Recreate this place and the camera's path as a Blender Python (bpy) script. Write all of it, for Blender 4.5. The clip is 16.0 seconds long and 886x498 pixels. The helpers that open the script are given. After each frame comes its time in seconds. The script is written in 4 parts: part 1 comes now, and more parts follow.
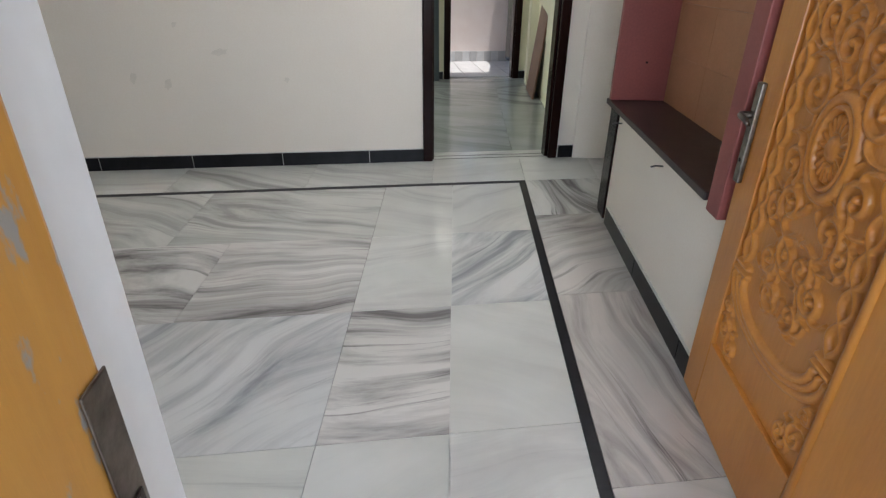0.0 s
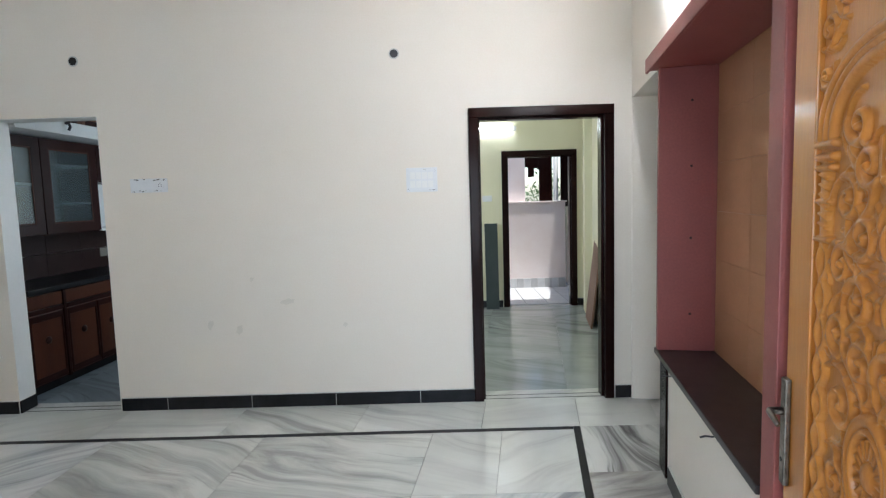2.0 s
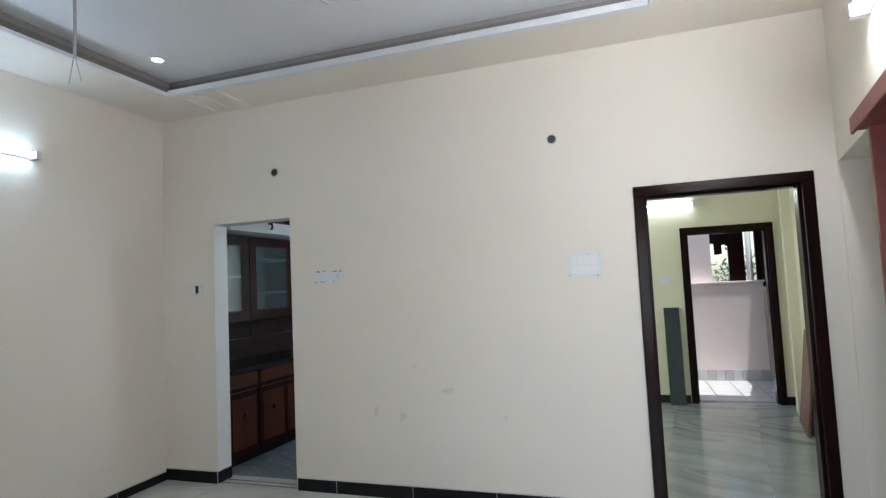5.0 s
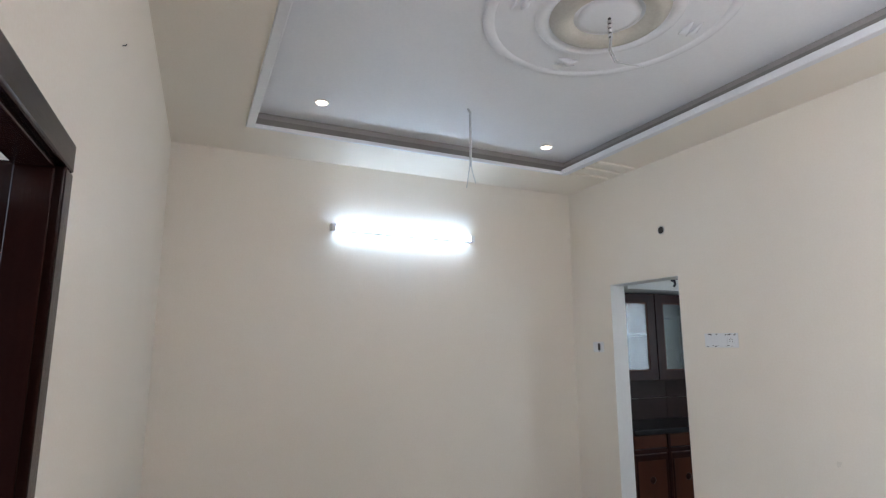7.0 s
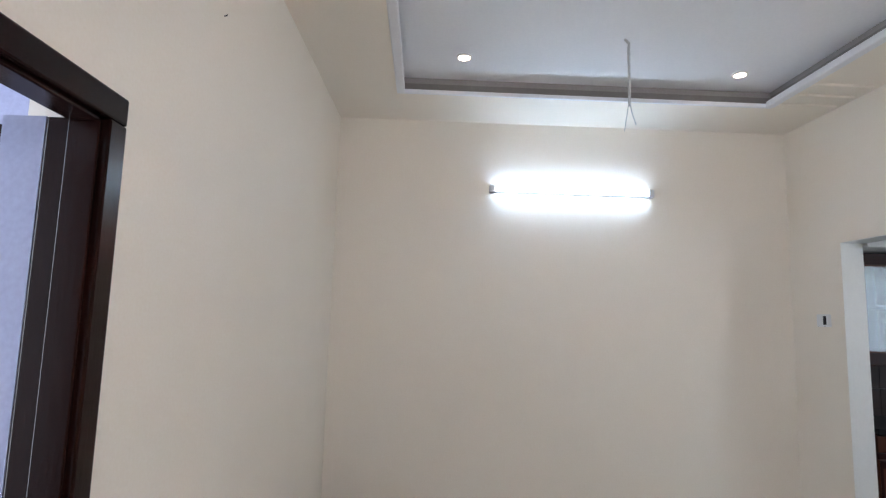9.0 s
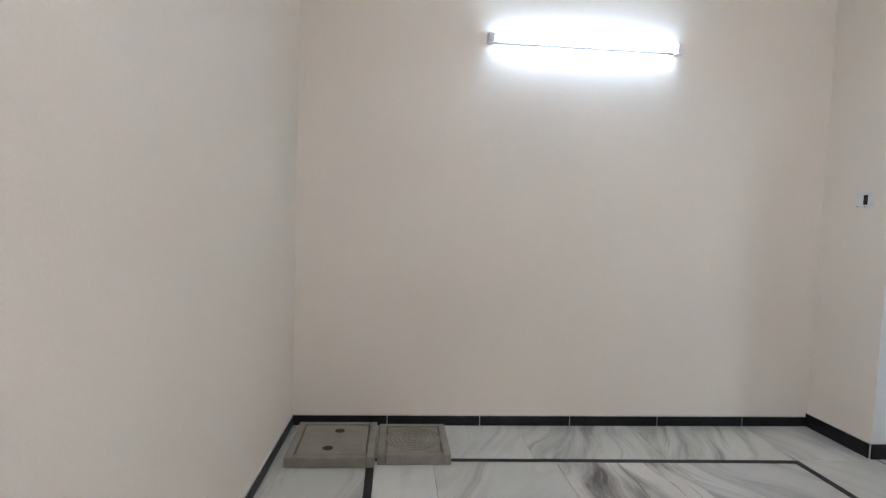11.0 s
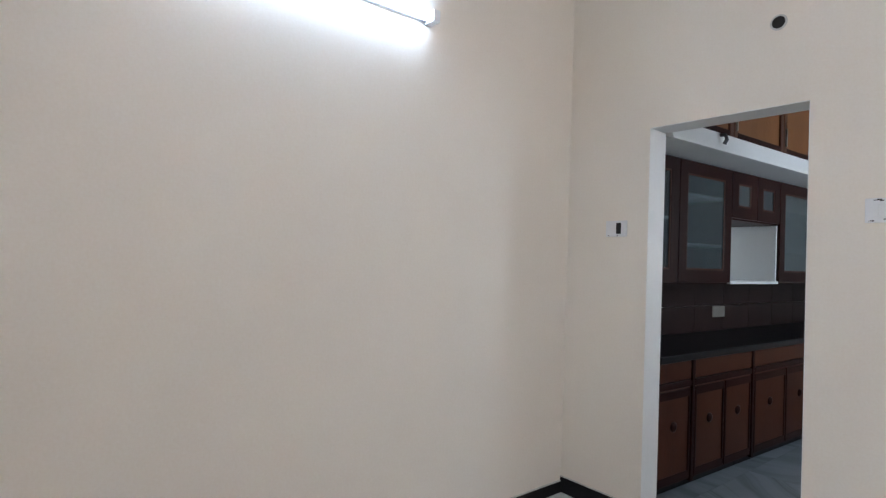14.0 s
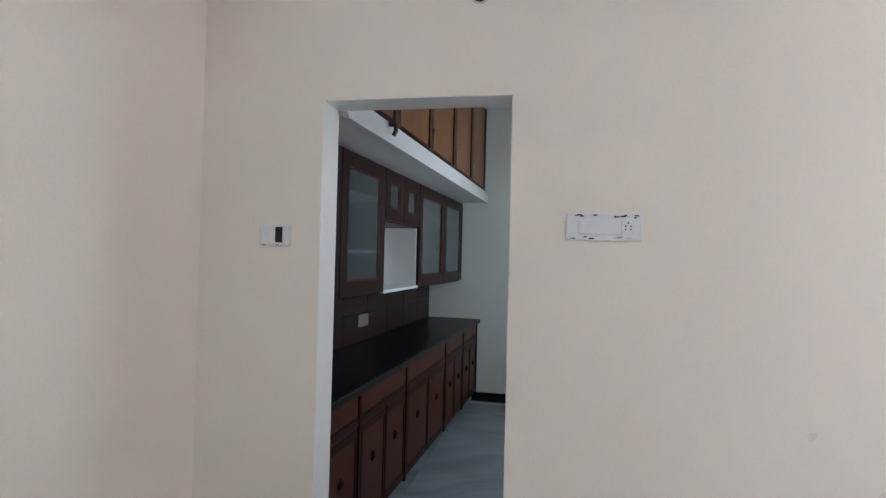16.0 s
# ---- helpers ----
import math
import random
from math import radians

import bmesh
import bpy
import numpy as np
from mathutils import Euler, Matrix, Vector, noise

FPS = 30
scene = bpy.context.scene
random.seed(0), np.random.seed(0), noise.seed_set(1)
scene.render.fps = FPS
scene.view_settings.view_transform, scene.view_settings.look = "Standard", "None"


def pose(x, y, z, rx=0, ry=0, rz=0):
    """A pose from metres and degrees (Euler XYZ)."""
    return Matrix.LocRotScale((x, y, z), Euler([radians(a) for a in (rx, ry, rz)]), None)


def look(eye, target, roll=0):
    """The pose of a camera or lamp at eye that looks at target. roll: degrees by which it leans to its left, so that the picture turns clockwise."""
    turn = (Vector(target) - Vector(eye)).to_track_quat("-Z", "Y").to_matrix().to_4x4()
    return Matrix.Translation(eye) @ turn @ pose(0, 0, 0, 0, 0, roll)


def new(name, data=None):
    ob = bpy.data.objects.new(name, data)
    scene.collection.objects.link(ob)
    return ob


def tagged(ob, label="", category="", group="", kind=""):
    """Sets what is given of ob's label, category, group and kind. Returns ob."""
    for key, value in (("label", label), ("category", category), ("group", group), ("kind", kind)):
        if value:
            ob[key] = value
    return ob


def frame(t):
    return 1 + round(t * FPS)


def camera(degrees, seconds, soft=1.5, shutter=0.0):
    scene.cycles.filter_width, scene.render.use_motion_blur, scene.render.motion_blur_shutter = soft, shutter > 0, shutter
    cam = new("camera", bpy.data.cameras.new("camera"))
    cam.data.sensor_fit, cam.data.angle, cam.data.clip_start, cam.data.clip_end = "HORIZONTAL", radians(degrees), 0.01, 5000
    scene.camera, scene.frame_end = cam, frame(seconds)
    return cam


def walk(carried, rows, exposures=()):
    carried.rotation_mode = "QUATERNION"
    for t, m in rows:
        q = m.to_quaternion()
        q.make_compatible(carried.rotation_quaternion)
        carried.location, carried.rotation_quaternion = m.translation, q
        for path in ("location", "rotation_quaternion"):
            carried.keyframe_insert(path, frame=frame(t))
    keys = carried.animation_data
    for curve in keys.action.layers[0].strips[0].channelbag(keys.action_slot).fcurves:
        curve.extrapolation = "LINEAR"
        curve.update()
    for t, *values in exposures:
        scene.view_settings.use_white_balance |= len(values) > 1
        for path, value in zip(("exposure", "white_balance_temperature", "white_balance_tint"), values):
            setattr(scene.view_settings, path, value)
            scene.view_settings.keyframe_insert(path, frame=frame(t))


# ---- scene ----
cam = camera(78.0, 16.0, soft=1.3)
PATH = [
    (0, (3.53, -3.931, 1.277), (3.76, -2.165, 0.367), 0.6),
    (0.5, (3.547, -3.92, 1.341), (3.672, -2.079, 0.568), -1.0),
    (1, (3.592, -3.893, 1.405), (3.676, -1.96, 0.896), -1.8),
    (1.5, (3.67, -3.913, 1.474), (3.659, -1.933, 1.192), -1.9),
    (2, (3.709, -3.904, 1.494), (3.697, -1.912, 1.308), -1.7),
    (2.5, (3.722, -3.89, 1.501), (3.707, -1.899, 1.311), -1.5),
    (3, (3.718, -3.865, 1.512), (3.707, -1.874, 1.328), -1.6),
    (3.2, (3.736, -3.834, 1.537), (3.739, -1.841, 1.372), -1.6),
    (5.3, (3.82, -3.745, 1.535), (2.945, -1.957, 1.745), -2.6),
    (5.5, (3.905, -3.715, 1.54), (2.85, -2.036, 1.802), -2.25),
    (6, (4.16, -3.545, 1.582), (2.768, -2.146, 1.912), -0.25),
    (6.5, (4.30, -3.36, 1.63), (2.638, -2.30, 1.965), -0.5),
    (7, (4.31, -3.375, 1.615), (2.52, -2.551, 1.96), -0.1),
    (7.5, (4.289, -3.269, 1.612), (2.417, -2.668, 1.98), 1.5),
    (8, (4.253, -3.142, 1.60), (2.335, -2.713, 1.97), 1.7),
    (8.5, (4.272, -3.0, 1.56), (2.307, -2.831, 1.893), 0.9),
    (9, (4.208, -2.89, 1.56), (2.224, -2.824, 1.798), 1.6),
    (9.5, (4.01, -2.96, 1.525), (2.017, -2.815, 1.583), 0.1),
    (9.7, (3.97, -2.95, 1.50), (1.984, -2.765, 1.443), 0.5),
    (12, (3.18, -2.946, 1.364), (1.192, -2.786, 1.234), 2.5),
    (12.5, (2.995, -2.894, 1.35), (0.997, -2.806, 1.296), 3.5),
    (13, (2.727, -2.85, 1.349), (0.745, -2.588, 1.272), 3.2),
    (13.5, (2.26, -2.79, 1.41), (0.482, -1.879, 1.385), 3.4),
    (14, (2.115, -2.715, 1.395), (0.567, -1.45, 1.428), 1.9),
    (14.5, (1.992, -2.54, 1.47), (0.598, -1.106, 1.482), 1.4),
    (15, (1.805, -2.348, 1.452), (0.655, -0.713, 1.502), -0.5),
    (15.5, (1.603, -2.162, 1.50), (0.836, -0.316, 1.543), -0.9),
    (16, (1.417, -2.039, 1.519), (1.042, -0.075, 1.55), 1.4),
]
walk(cam, [(t, look(eye, target, roll)) for t, eye, target, roll in PATH],
     exposures=[(0.0, 0.70, 6500, 12), (0.5, 0.93, 6350, 12), (1.5, 1.03, 6150, 9), (3.2, 1.03, 6150, 9), (5.3, 0.80, 6250, 8),
                (6.5, 0.85, 6400, 13), (8.0, 1.03, 6400, 14), (9.7, 1.1, 6380, 15), (12.0, 1.19, 6330, 15), (16.0, 1.1, 6350, 16)])

# ---- world and light ----
world = bpy.data.worlds.new("world")
scene.world = world
world.use_nodes = True
wn = world.node_tree.nodes
sky = wn.new("ShaderNodeTexSky")
sky.sky_type = 'NISHITA'
sky.sun_disc = False
sky.sun_elevation = radians(81)
sky.sun_rotation = radians(130)
world.node_tree.links.new(sky.outputs[0], wn["Background"].inputs[0])
wn["Background"].inputs[1].default_value = 0.15
sun = new("sun", bpy.data.lights.new("sun", 'SUN'))
sun.data.energy, sun.data.angle, sun.data.color = 2.5, radians(0.6), (1.0, 0.95, 0.88)
sun.matrix_world = look((0, 0, 0), (-0.12, 0.10, -0.98))


def area_lamp(name, eye, target, w, h, watts, color):
    ob = new(name, bpy.data.lights.new(name, 'AREA'))
    ob.data.shape, ob.data.size, ob.data.size_y = 'RECTANGLE', w, h
    ob.data.energy, ob.data.color = watts, color
    ob.matrix_world = look(eye, target)
    return ob


area_lamp("porch_daylight", (3.2, -5.75, 1.5), (3.9, 0, 1.0), 2.0, 2.0, 48, (0.78, 0.88, 1.0))
# unseen bluish fill lamp, added to brighten the kitchen
area_lamp("kitchen_fill_light", (2.55, 2.0, 1.7), (0, 1.8, 1.2), 1.2, 1.2, 16, (0.72, 0.86, 1.0))
# unseen fill lamp, added to brighten the bedroom
area_lamp("bedroom_fill_light", (2.35, 1.8, 1.6), (5, 2.0, 1.2), 1.2, 1.2, 16, (0.85, 0.93, 1.0))


# ---- materials ----
def nodes_of(name):
    m = bpy.data.materials.new(name)
    m.use_nodes = True
    nt = m.node_tree
    return m, nt, nt.nodes["Principled BSDF"]


def add(nt, kind, **sets):
    n = nt.nodes.new(kind)
    for k, v in sets.items():
        n.inputs[k].default_value = v
    return n


def ramp_of(nt, stops):
    r = nt.nodes.new("ShaderNodeValToRGB")
    el = r.color_ramp.elements
    el[0].position, el[0].color = stops[0][0], (*stops[0][1], 1)
    el[1].position, el[1].color = stops[-1][0], (*stops[-1][1], 1)
    for p, c in stops[1:-1]:
        e = el.new(p)
        e.color = (*c, 1)
    return r


def paint(name, c1, c2, rough=0.6, scale=1.2, fine=60.0, bump=0.08, metal=0.0, coat=0.0, stretch=(1, 1, 1), spec=0.5):
    """Two scales of variation: broad blotches and fine grain with relief."""
    m, nt, b = nodes_of(name)
    tc = nt.nodes.new("ShaderNodeTexCoord")
    mp = add(nt, "ShaderNodeMapping", Scale=stretch)
    nt.links.new(tc.outputs["Object"], mp.inputs[0])
    n1 = add(nt, "ShaderNodeTexNoise", Scale=scale, Detail=5.0, Roughness=0.6)
    n2 = add(nt, "ShaderNodeTexNoise", Scale=fine, Detail=4.0)
    for n in (n1, n2):
        nt.links.new(mp.outputs[0], n.inputs["Vector"])
    r = ramp_of(nt, [(0.3, c1), (0.7, c2)])
    nt.links.new(n1.outputs[0], r.inputs[0])
    mix = nt.nodes.new("ShaderNodeMixRGB")
    mix.blend_type = 'OVERLAY'
    mix.inputs[0].default_value = 0.16
    nt.links.new(r.outputs[0], mix.inputs[1])
    nt.links.new(n2.outputs[0], mix.inputs[2])
    nt.links.new(mix.outputs[0], b.inputs["Base Color"])
    bp = add(nt, "ShaderNodeBump", Strength=bump, Distance=0.01)
    nt.links.new(n2.outputs[0], bp.inputs["Height"])
    nt.links.new(bp.outputs[0], b.inputs["Normal"])
    b.inputs["Roughness"].default_value, b.inputs["Metallic"].default_value = rough, metal
    b.inputs["Coat Weight"].default_value = coat
    b.inputs["Coat Roughness"].default_value = 0.15
    b.inputs["Specular IOR Level"].default_value = spec
    return m


def wood(name, dark, light, rough=0.4, scale=3.0, axis='Z', coat=0.0, worn=None, spec=0.5):
    m, nt, b = nodes_of(name)
    tc = nt.nodes.new("ShaderNodeTexCoord")
    s = {'X': (0.12, 1, 1), 'Y': (1, 0.12, 1), 'Z': (1, 1, 0.12)}[axis]
    mp = add(nt, "ShaderNodeMapping", Scale=s)
    nt.links.new(tc.outputs["Object"], mp.inputs[0])
    info = nt.nodes.new("ShaderNodeObjectInfo")
    off = nt.nodes.new("ShaderNodeVectorMath")
    off.operation = 'ADD'
    sc = nt.nodes.new("ShaderNodeMath")
    sc.operation = 'MULTIPLY'
    sc.inputs[1].default_value = 9.0
    nt.links.new(info.outputs["Random"], sc.inputs[0])
    nt.links.new(mp.outputs[0], off.inputs[0])
    nt.links.new(sc.outputs[0], off.inputs[1])
    n1 = add(nt, "ShaderNodeTexNoise", Scale=scale, Detail=3.0, Distortion=0.6)
    n2 = add(nt, "ShaderNodeTexNoise", Scale=scale * 30, Detail=6.0, Roughness=0.7)
    nt.links.new(off.outputs[0], n1.inputs["Vector"])
    nt.links.new(off.outputs[0], n2.inputs["Vector"])
    mid = tuple((a + c) / 2 for a, c in zip(dark, light))
    r = ramp_of(nt, [(0.3, dark), (0.5, mid), (0.72, light)])
    mixf = nt.nodes.new("ShaderNodeMath")
    mixf.operation = 'MULTIPLY_ADD'
    mixf.inputs[1].default_value = 0.35
    nt.links.new(n2.outputs[0], mixf.inputs[0])
    half = nt.nodes.new("ShaderNodeMath")
    half.operation = 'MULTIPLY_ADD'
    half.inputs[1].default_value, half.inputs[2].default_value = 0.75, -0.06
    nt.links.new(n1.outputs[0], half.inputs[0])
    nt.links.new(half.outputs[0], mixf.inputs[2])
    nt.links.new(mixf.outputs[0], r.inputs[0])
    col = r.outputs[0]
    if worn:
        n3 = add(nt, "ShaderNodeTexNoise", Scale=48.0, Detail=5.0, Roughness=0.6)
        mp2 = add(nt, "ShaderNodeMapping", Scale=(1, 1, 0.45))
        nt.links.new(tc.outputs["Object"], mp2.inputs[0])
        nt.links.new(mp2.outputs[0], n3.inputs["Vector"])
        rr = ramp_of(nt, [(0.575, (0, 0, 0)), (0.62, (1, 1, 1))])
        nt.links.new(n3.outputs[0], rr.inputs[0])
        mx = nt.nodes.new("ShaderNodeMixRGB")
        nt.links.new(rr.outputs[0], mx.inputs[0])
        nt.links.new(col, mx.inputs[1])
        mx.inputs[2].default_value = (*worn, 1)
        col = mx.outputs[0]
    nt.links.new(col, b.inputs["Base Color"])
    bp = add(nt, "ShaderNodeBump", Strength=0.15, Distance=0.004)
    nt.links.new(n2.outputs[0], bp.inputs["Height"])
    nt.links.new(bp.outputs[0], b.inputs["Normal"])
    b.inputs["Roughness"].default_value = rough
    b.inputs["Coat Weight"].default_value = coat
    b.inputs["Coat Roughness"].default_value = 0.12
    b.inputs["Specular IOR Level"].default_value = spec
    return m


def marble(name, base, vein, turn=None, amount=0.5, rough=0.16):
    """Polished slab: soft clouding plus stretched grey veins, shifted and turned per slab."""
    m, nt, b = nodes_of(name)
    tc = nt.nodes.new("ShaderNodeTexCoord")
    info = nt.nodes.new("ShaderNodeObjectInfo")
    big = nt.nodes.new("ShaderNodeMath")
    big.operation = 'MULTIPLY'
    big.inputs[1].default_value = 40.0
    nt.links.new(info.outputs["Random"], big.inputs[0])
    ang = nt.nodes.new("ShaderNodeMath")
    ang.operation = 'MULTIPLY_ADD'
    ang.inputs[1].default_value, ang.inputs[2].default_value = (1.3, -0.5) if turn is None else (0.2, turn)
    nt.links.new(info.outputs["Random"], ang.inputs[0])
    rot = nt.nodes.new("ShaderNodeVectorRotate")
    rot.rotation_type = 'Z_AXIS'
    nt.links.new(tc.outputs["Object"], rot.inputs["Vector"])
    nt.links.new(ang.outputs[0], rot.inputs["Angle"])
    off = nt.nodes.new("ShaderNodeVectorMath")
    off.operation = 'ADD'
    nt.links.new(rot.outputs[0], off.inputs[0])
    nt.links.new(big.outputs[0], off.inputs[1])
    bend = add(nt, "ShaderNodeTexNoise", Scale=0.9, Detail=2.0)
    nt.links.new(off.outputs[0], bend.inputs["Vector"])
    centre = nt.nodes.new("ShaderNodeVectorMath")
    centre.operation = 'MULTIPLY_ADD'
    centre.inputs[1].default_value, centre.inputs[2].default_value = (0.55, 0.55, 0.0), (-0.27, -0.27, 0.0)
    nt.links.new(bend.outputs["Color"], centre.inputs[0])
    bent = nt.nodes.new("ShaderNodeVectorMath")
    bent.operation = 'ADD'
    nt.links.new(off.outputs[0], bent.inputs[0])
    nt.links.new(centre.outputs[0], bent.inputs[1])
    off = bent
    mp = add(nt, "ShaderNodeMapping", Scale=(0.42, 3.2, 1))
    nt.links.new(off.outputs[0], mp.inputs[0])
    n1 = add(nt, "ShaderNodeTexNoise", Scale=1.1, Detail=10.0, Roughness=0.62, Distortion=1.6)
    nt.links.new(mp.outputs[0], n1.inputs["Vector"])
    n2 = add(nt, "ShaderNodeTexNoise", Scale=2.5, Detail=4.0)
    nt.links.new(off.outputs[0], n2.inputs["Vector"])
    mp3 = add(nt, "ShaderNodeMapping", Scale=(0.22, 6.5, 1))
    nt.links.new(off.outputs[0], mp3.inputs[0])
    n3 = add(nt, "ShaderNodeTexNoise", Scale=2.4, Detail=9.0, Roughness=0.70, Distortion=0.6)
    nt.links.new(mp3.outputs[0], n3.inputs["Vector"])
    r1 = ramp_of(nt, [(0.44, base), (0.55, tuple(0.55 * x + 0.45 * y for x, y in zip(base, vein))), (0.66, vein)])
    nt.links.new(n1.outputs[0], r1.inputs[0])
    r2 = ramp_of(nt, [(0.35, (0.86, 0.87, 0.86)), (0.65, (1, 1, 1))])
    nt.links.new(n2.outputs[0], r2.inputs[0])
    mul = nt.nodes.new("ShaderNodeMixRGB")
    mul.blend_type = 'MULTIPLY'
    mul.inputs[0].default_value = 0.8
    nt.links.new(r1.outputs[0], mul.inputs[1])
    nt.links.new(r2.outputs[0], mul.inputs[2])
    r3 = ramp_of(nt, [(0.58, (0, 0, 0)), (0.68, (1, 1, 1))])
    nt.links.new(n3.outputs[0], r3.inputs[0])
    ma = nt.nodes.new("ShaderNodeMath")
    ma.operation = 'MULTIPLY'
    ma.inputs[1].default_value = amount
    nt.links.new(r3.outputs[0], ma.inputs[0])
    mx = nt.nodes.new("ShaderNodeMixRGB")
    nt.links.new(ma.outputs[0], mx.inputs[0])
    nt.links.new(mul.outputs[0], mx.inputs[1])
    mx.inputs[2].default_value = (*[v * 0.45 for v in vein], 1)
    var = nt.nodes.new("ShaderNodeMath")
    var.operation = 'MULTIPLY'
    var.inputs[1].default_value = 7.31
    nt.links.new(info.outputs["Random"], var.inputs[0])
    fr = nt.nodes.new("ShaderNodeMath")
    fr.operation = 'FRACT'
    nt.links.new(var.outputs[0], fr.inputs[0])
    lift = nt.nodes.new("ShaderNodeMath")
    lift.operation = 'MULTIPLY_ADD'
    lift.use_clamp = True
    lift.inputs[1].default_value, lift.inputs[2].default_value = (0.95, 0.22) if turn is None else (0.1, 0.95)
    nt.links.new(fr.outputs[0], lift.inputs[0])
    last = nt.nodes.new("ShaderNodeMixRGB")
    nt.links.new(lift.outputs[0], last.inputs[0])
    nt.links.new(r2.outputs[0], last.inputs[1])
    tone = nt.nodes.new("ShaderNodeMixRGB")
    tone.blend_type = 'MULTIPLY'
    tone.inputs[0].default_value = 1.0
    tone.inputs[2].default_value = (*base, 1)
    nt.links.new(r2.outputs[0], tone.inputs[1])
    nt.links.new(tone.outputs[0], last.inputs[1])
    nt.links.new(mx.outputs[0], last.inputs[2])
    nt.links.new(last.outputs[0], b.inputs["Base Color"])
    b.inputs["Roughness"].default_value = rough
    return m


def glow(name, color, strength):
    m, nt, b = nodes_of(name)
    b.inputs["Base Color"].default_value = (*color, 1)
    b.inputs["Emission Color"].default_value = (*color, 1)
    b.inputs["Emission Strength"].default_value = strength
    return m


M_WALL = paint("wall_paint_cream", (0.80, 0.737, 0.650), (0.83, 0.772, 0.690), 0.55, 0.8, 90, 0.05)
M_WHITE = paint("white_paint", (0.78, 0.78, 0.76), (0.84, 0.84, 0.82), 0.5, 1.5, 70, 0.05)
M_CEIL = paint("ceiling_paint_white", (0.76, 0.77, 0.80), (0.80, 0.81, 0.84), 0.6, 1.0, 60, 0.04)
M_BED = paint("bedroom_paint_yellow", (0.74, 0.70, 0.50), (0.78, 0.74, 0.55), 0.6, 1.0, 70, 0.05)
M_KIT = paint("kitchen_paint_pale", (0.70, 0.72, 0.66), (0.76, 0.77, 0.72), 0.6, 1.0, 70, 0.05)
M_BLACK = paint("black_granite", (0.006, 0.006, 0.007), (0.014, 0.014, 0.016), 0.35, 9, 200, 0.02, spec=0.22)
M_JOINT = paint("white_cement", (0.5, 0.5, 0.47), (0.6, 0.59, 0.56), 0.8, 20, 200, 0.1)
M_GRAN = paint("dark_granite_sill", (0.03, 0.022, 0.022), (0.05, 0.034, 0.032), 0.35, 14, 220, 0.03, spec=0.25)
M_BROWN = wood("dark_brown_frame", (0.008, 0.003, 0.0025), (0.018, 0.006, 0.005), 0.18, 3.0, 'Z', 0.0, spec=0.14)
M_BROWNX = wood("dark_brown_frame_rail", (0.008, 0.003, 0.0025), (0.018, 0.006, 0.005), 0.18, 3.0, 'X', 0.0, spec=0.14)
M_PINK = paint("rose_paint", (0.255, 0.066, 0.058), (0.30, 0.080, 0.070), 0.5, 2.0, 90, 0.06)
M_TERRA = paint("terracotta_tile", (0.37, 0.175, 0.083), (0.43, 0.21, 0.105), 0.5, 5.0, 120, 0.08)
M_TEAK = wood("varnished_teak", (0.45, 0.160, 0.022), (0.68, 0.285, 0.048), 0.34, 3.0, 'Z', 0.3, spec=0.45)
M_TEAKW = wood("weathered_teak", (0.44, 0.19, 0.028), (0.62, 0.31, 0.065), 0.5, 3.0, 'Z', 0.2, (0.34, 0.31, 0.27))
M_STEEL = paint("steel", (0.45, 0.43, 0.40), (0.55, 0.53, 0.50), 0.3, 8, 150, 0.03, 1.0)
M_TARN = paint("tarnished_steel", (0.10, 0.085, 0.07), (0.30, 0.27, 0.24), 0.32, 30, 150, 0.05, 1.0)
M_DKSTEEL = paint("dark_metal", (0.05, 0.05, 0.055), (0.08, 0.08, 0.085), 0.4, 8, 150, 0.03, 0.6)
M_PLAST = paint("white_plastic", (0.74, 0.75, 0.76), (0.78, 0.79, 0.80), 0.35, 6, 80, 0.01)
M_GREYPL = paint("grey_plastic", (0.45, 0.46, 0.47), (0.52, 0.52, 0.53), 0.4, 6, 80, 0.01)
M_HOLE = paint("dark_hole", (0.012, 0.011, 0.010), (0.022, 0.02, 0.018), 0.9, 10, 60, 0.1)
M_KWOOD = wood("kitchen_dark_wood", (0.016, 0.0045, 0.004), (0.036, 0.010, 0.008), 0.35, 3.0, 'Z', 0.0, spec=0.12)
M_LOFTS = wood("loft_stile_wood", (0.07, 0.022, 0.010), (0.13, 0.045, 0.018), 0.4, 3.0, 'Z', 0.1)
M_BEIGE = paint("beige_band_paint", (0.50, 0.475, 0.42), (0.55, 0.52, 0.465), 0.55, 2.0, 80, 0.04)
M_TAUPE = paint("taupe_band_paint", (0.25, 0.235, 0.23), (0.29, 0.272, 0.265), 0.55, 2.0, 80, 0.04)
M_TAUPE2 = paint("dark_taupe_band_paint", (0.165, 0.152, 0.148), (0.20, 0.185, 0.18), 0.55, 2.0, 80, 0.04)
M_KPANEL = wood("kitchen_panel_wood", (0.05, 0.013, 0.006), (0.10, 0.030, 0.012), 0.4, 3.0, 'Z', 0.0, spec=0.25)
M_LOFT = wood("loft_shutter_wood", (0.20, 0.075, 0.022), (0.30, 0.12, 0.04), 0.4, 3.0, 'Z', 0.2)
M_SPLASH = paint("dark_brown_tile", (0.022, 0.011, 0.010), (0.034, 0.017, 0.015), 0.4, 6, 100, 0.04, spec=0.2)
M_DRAIN = paint("grey_resin", (0.20, 0.18, 0.15), (0.26, 0.24, 0.20), 0.6, 9, 120, 0.15)
M_GREENB = paint("dark_green_board", (0.018, 0.032, 0.032), (0.03, 0.045, 0.045), 0.5, 5, 90, 0.05)
M_PLY = wood("brown_plywood", (0.13, 0.062, 0.035), (0.20, 0.105, 0.065), 0.55, 3.0, 'Z')
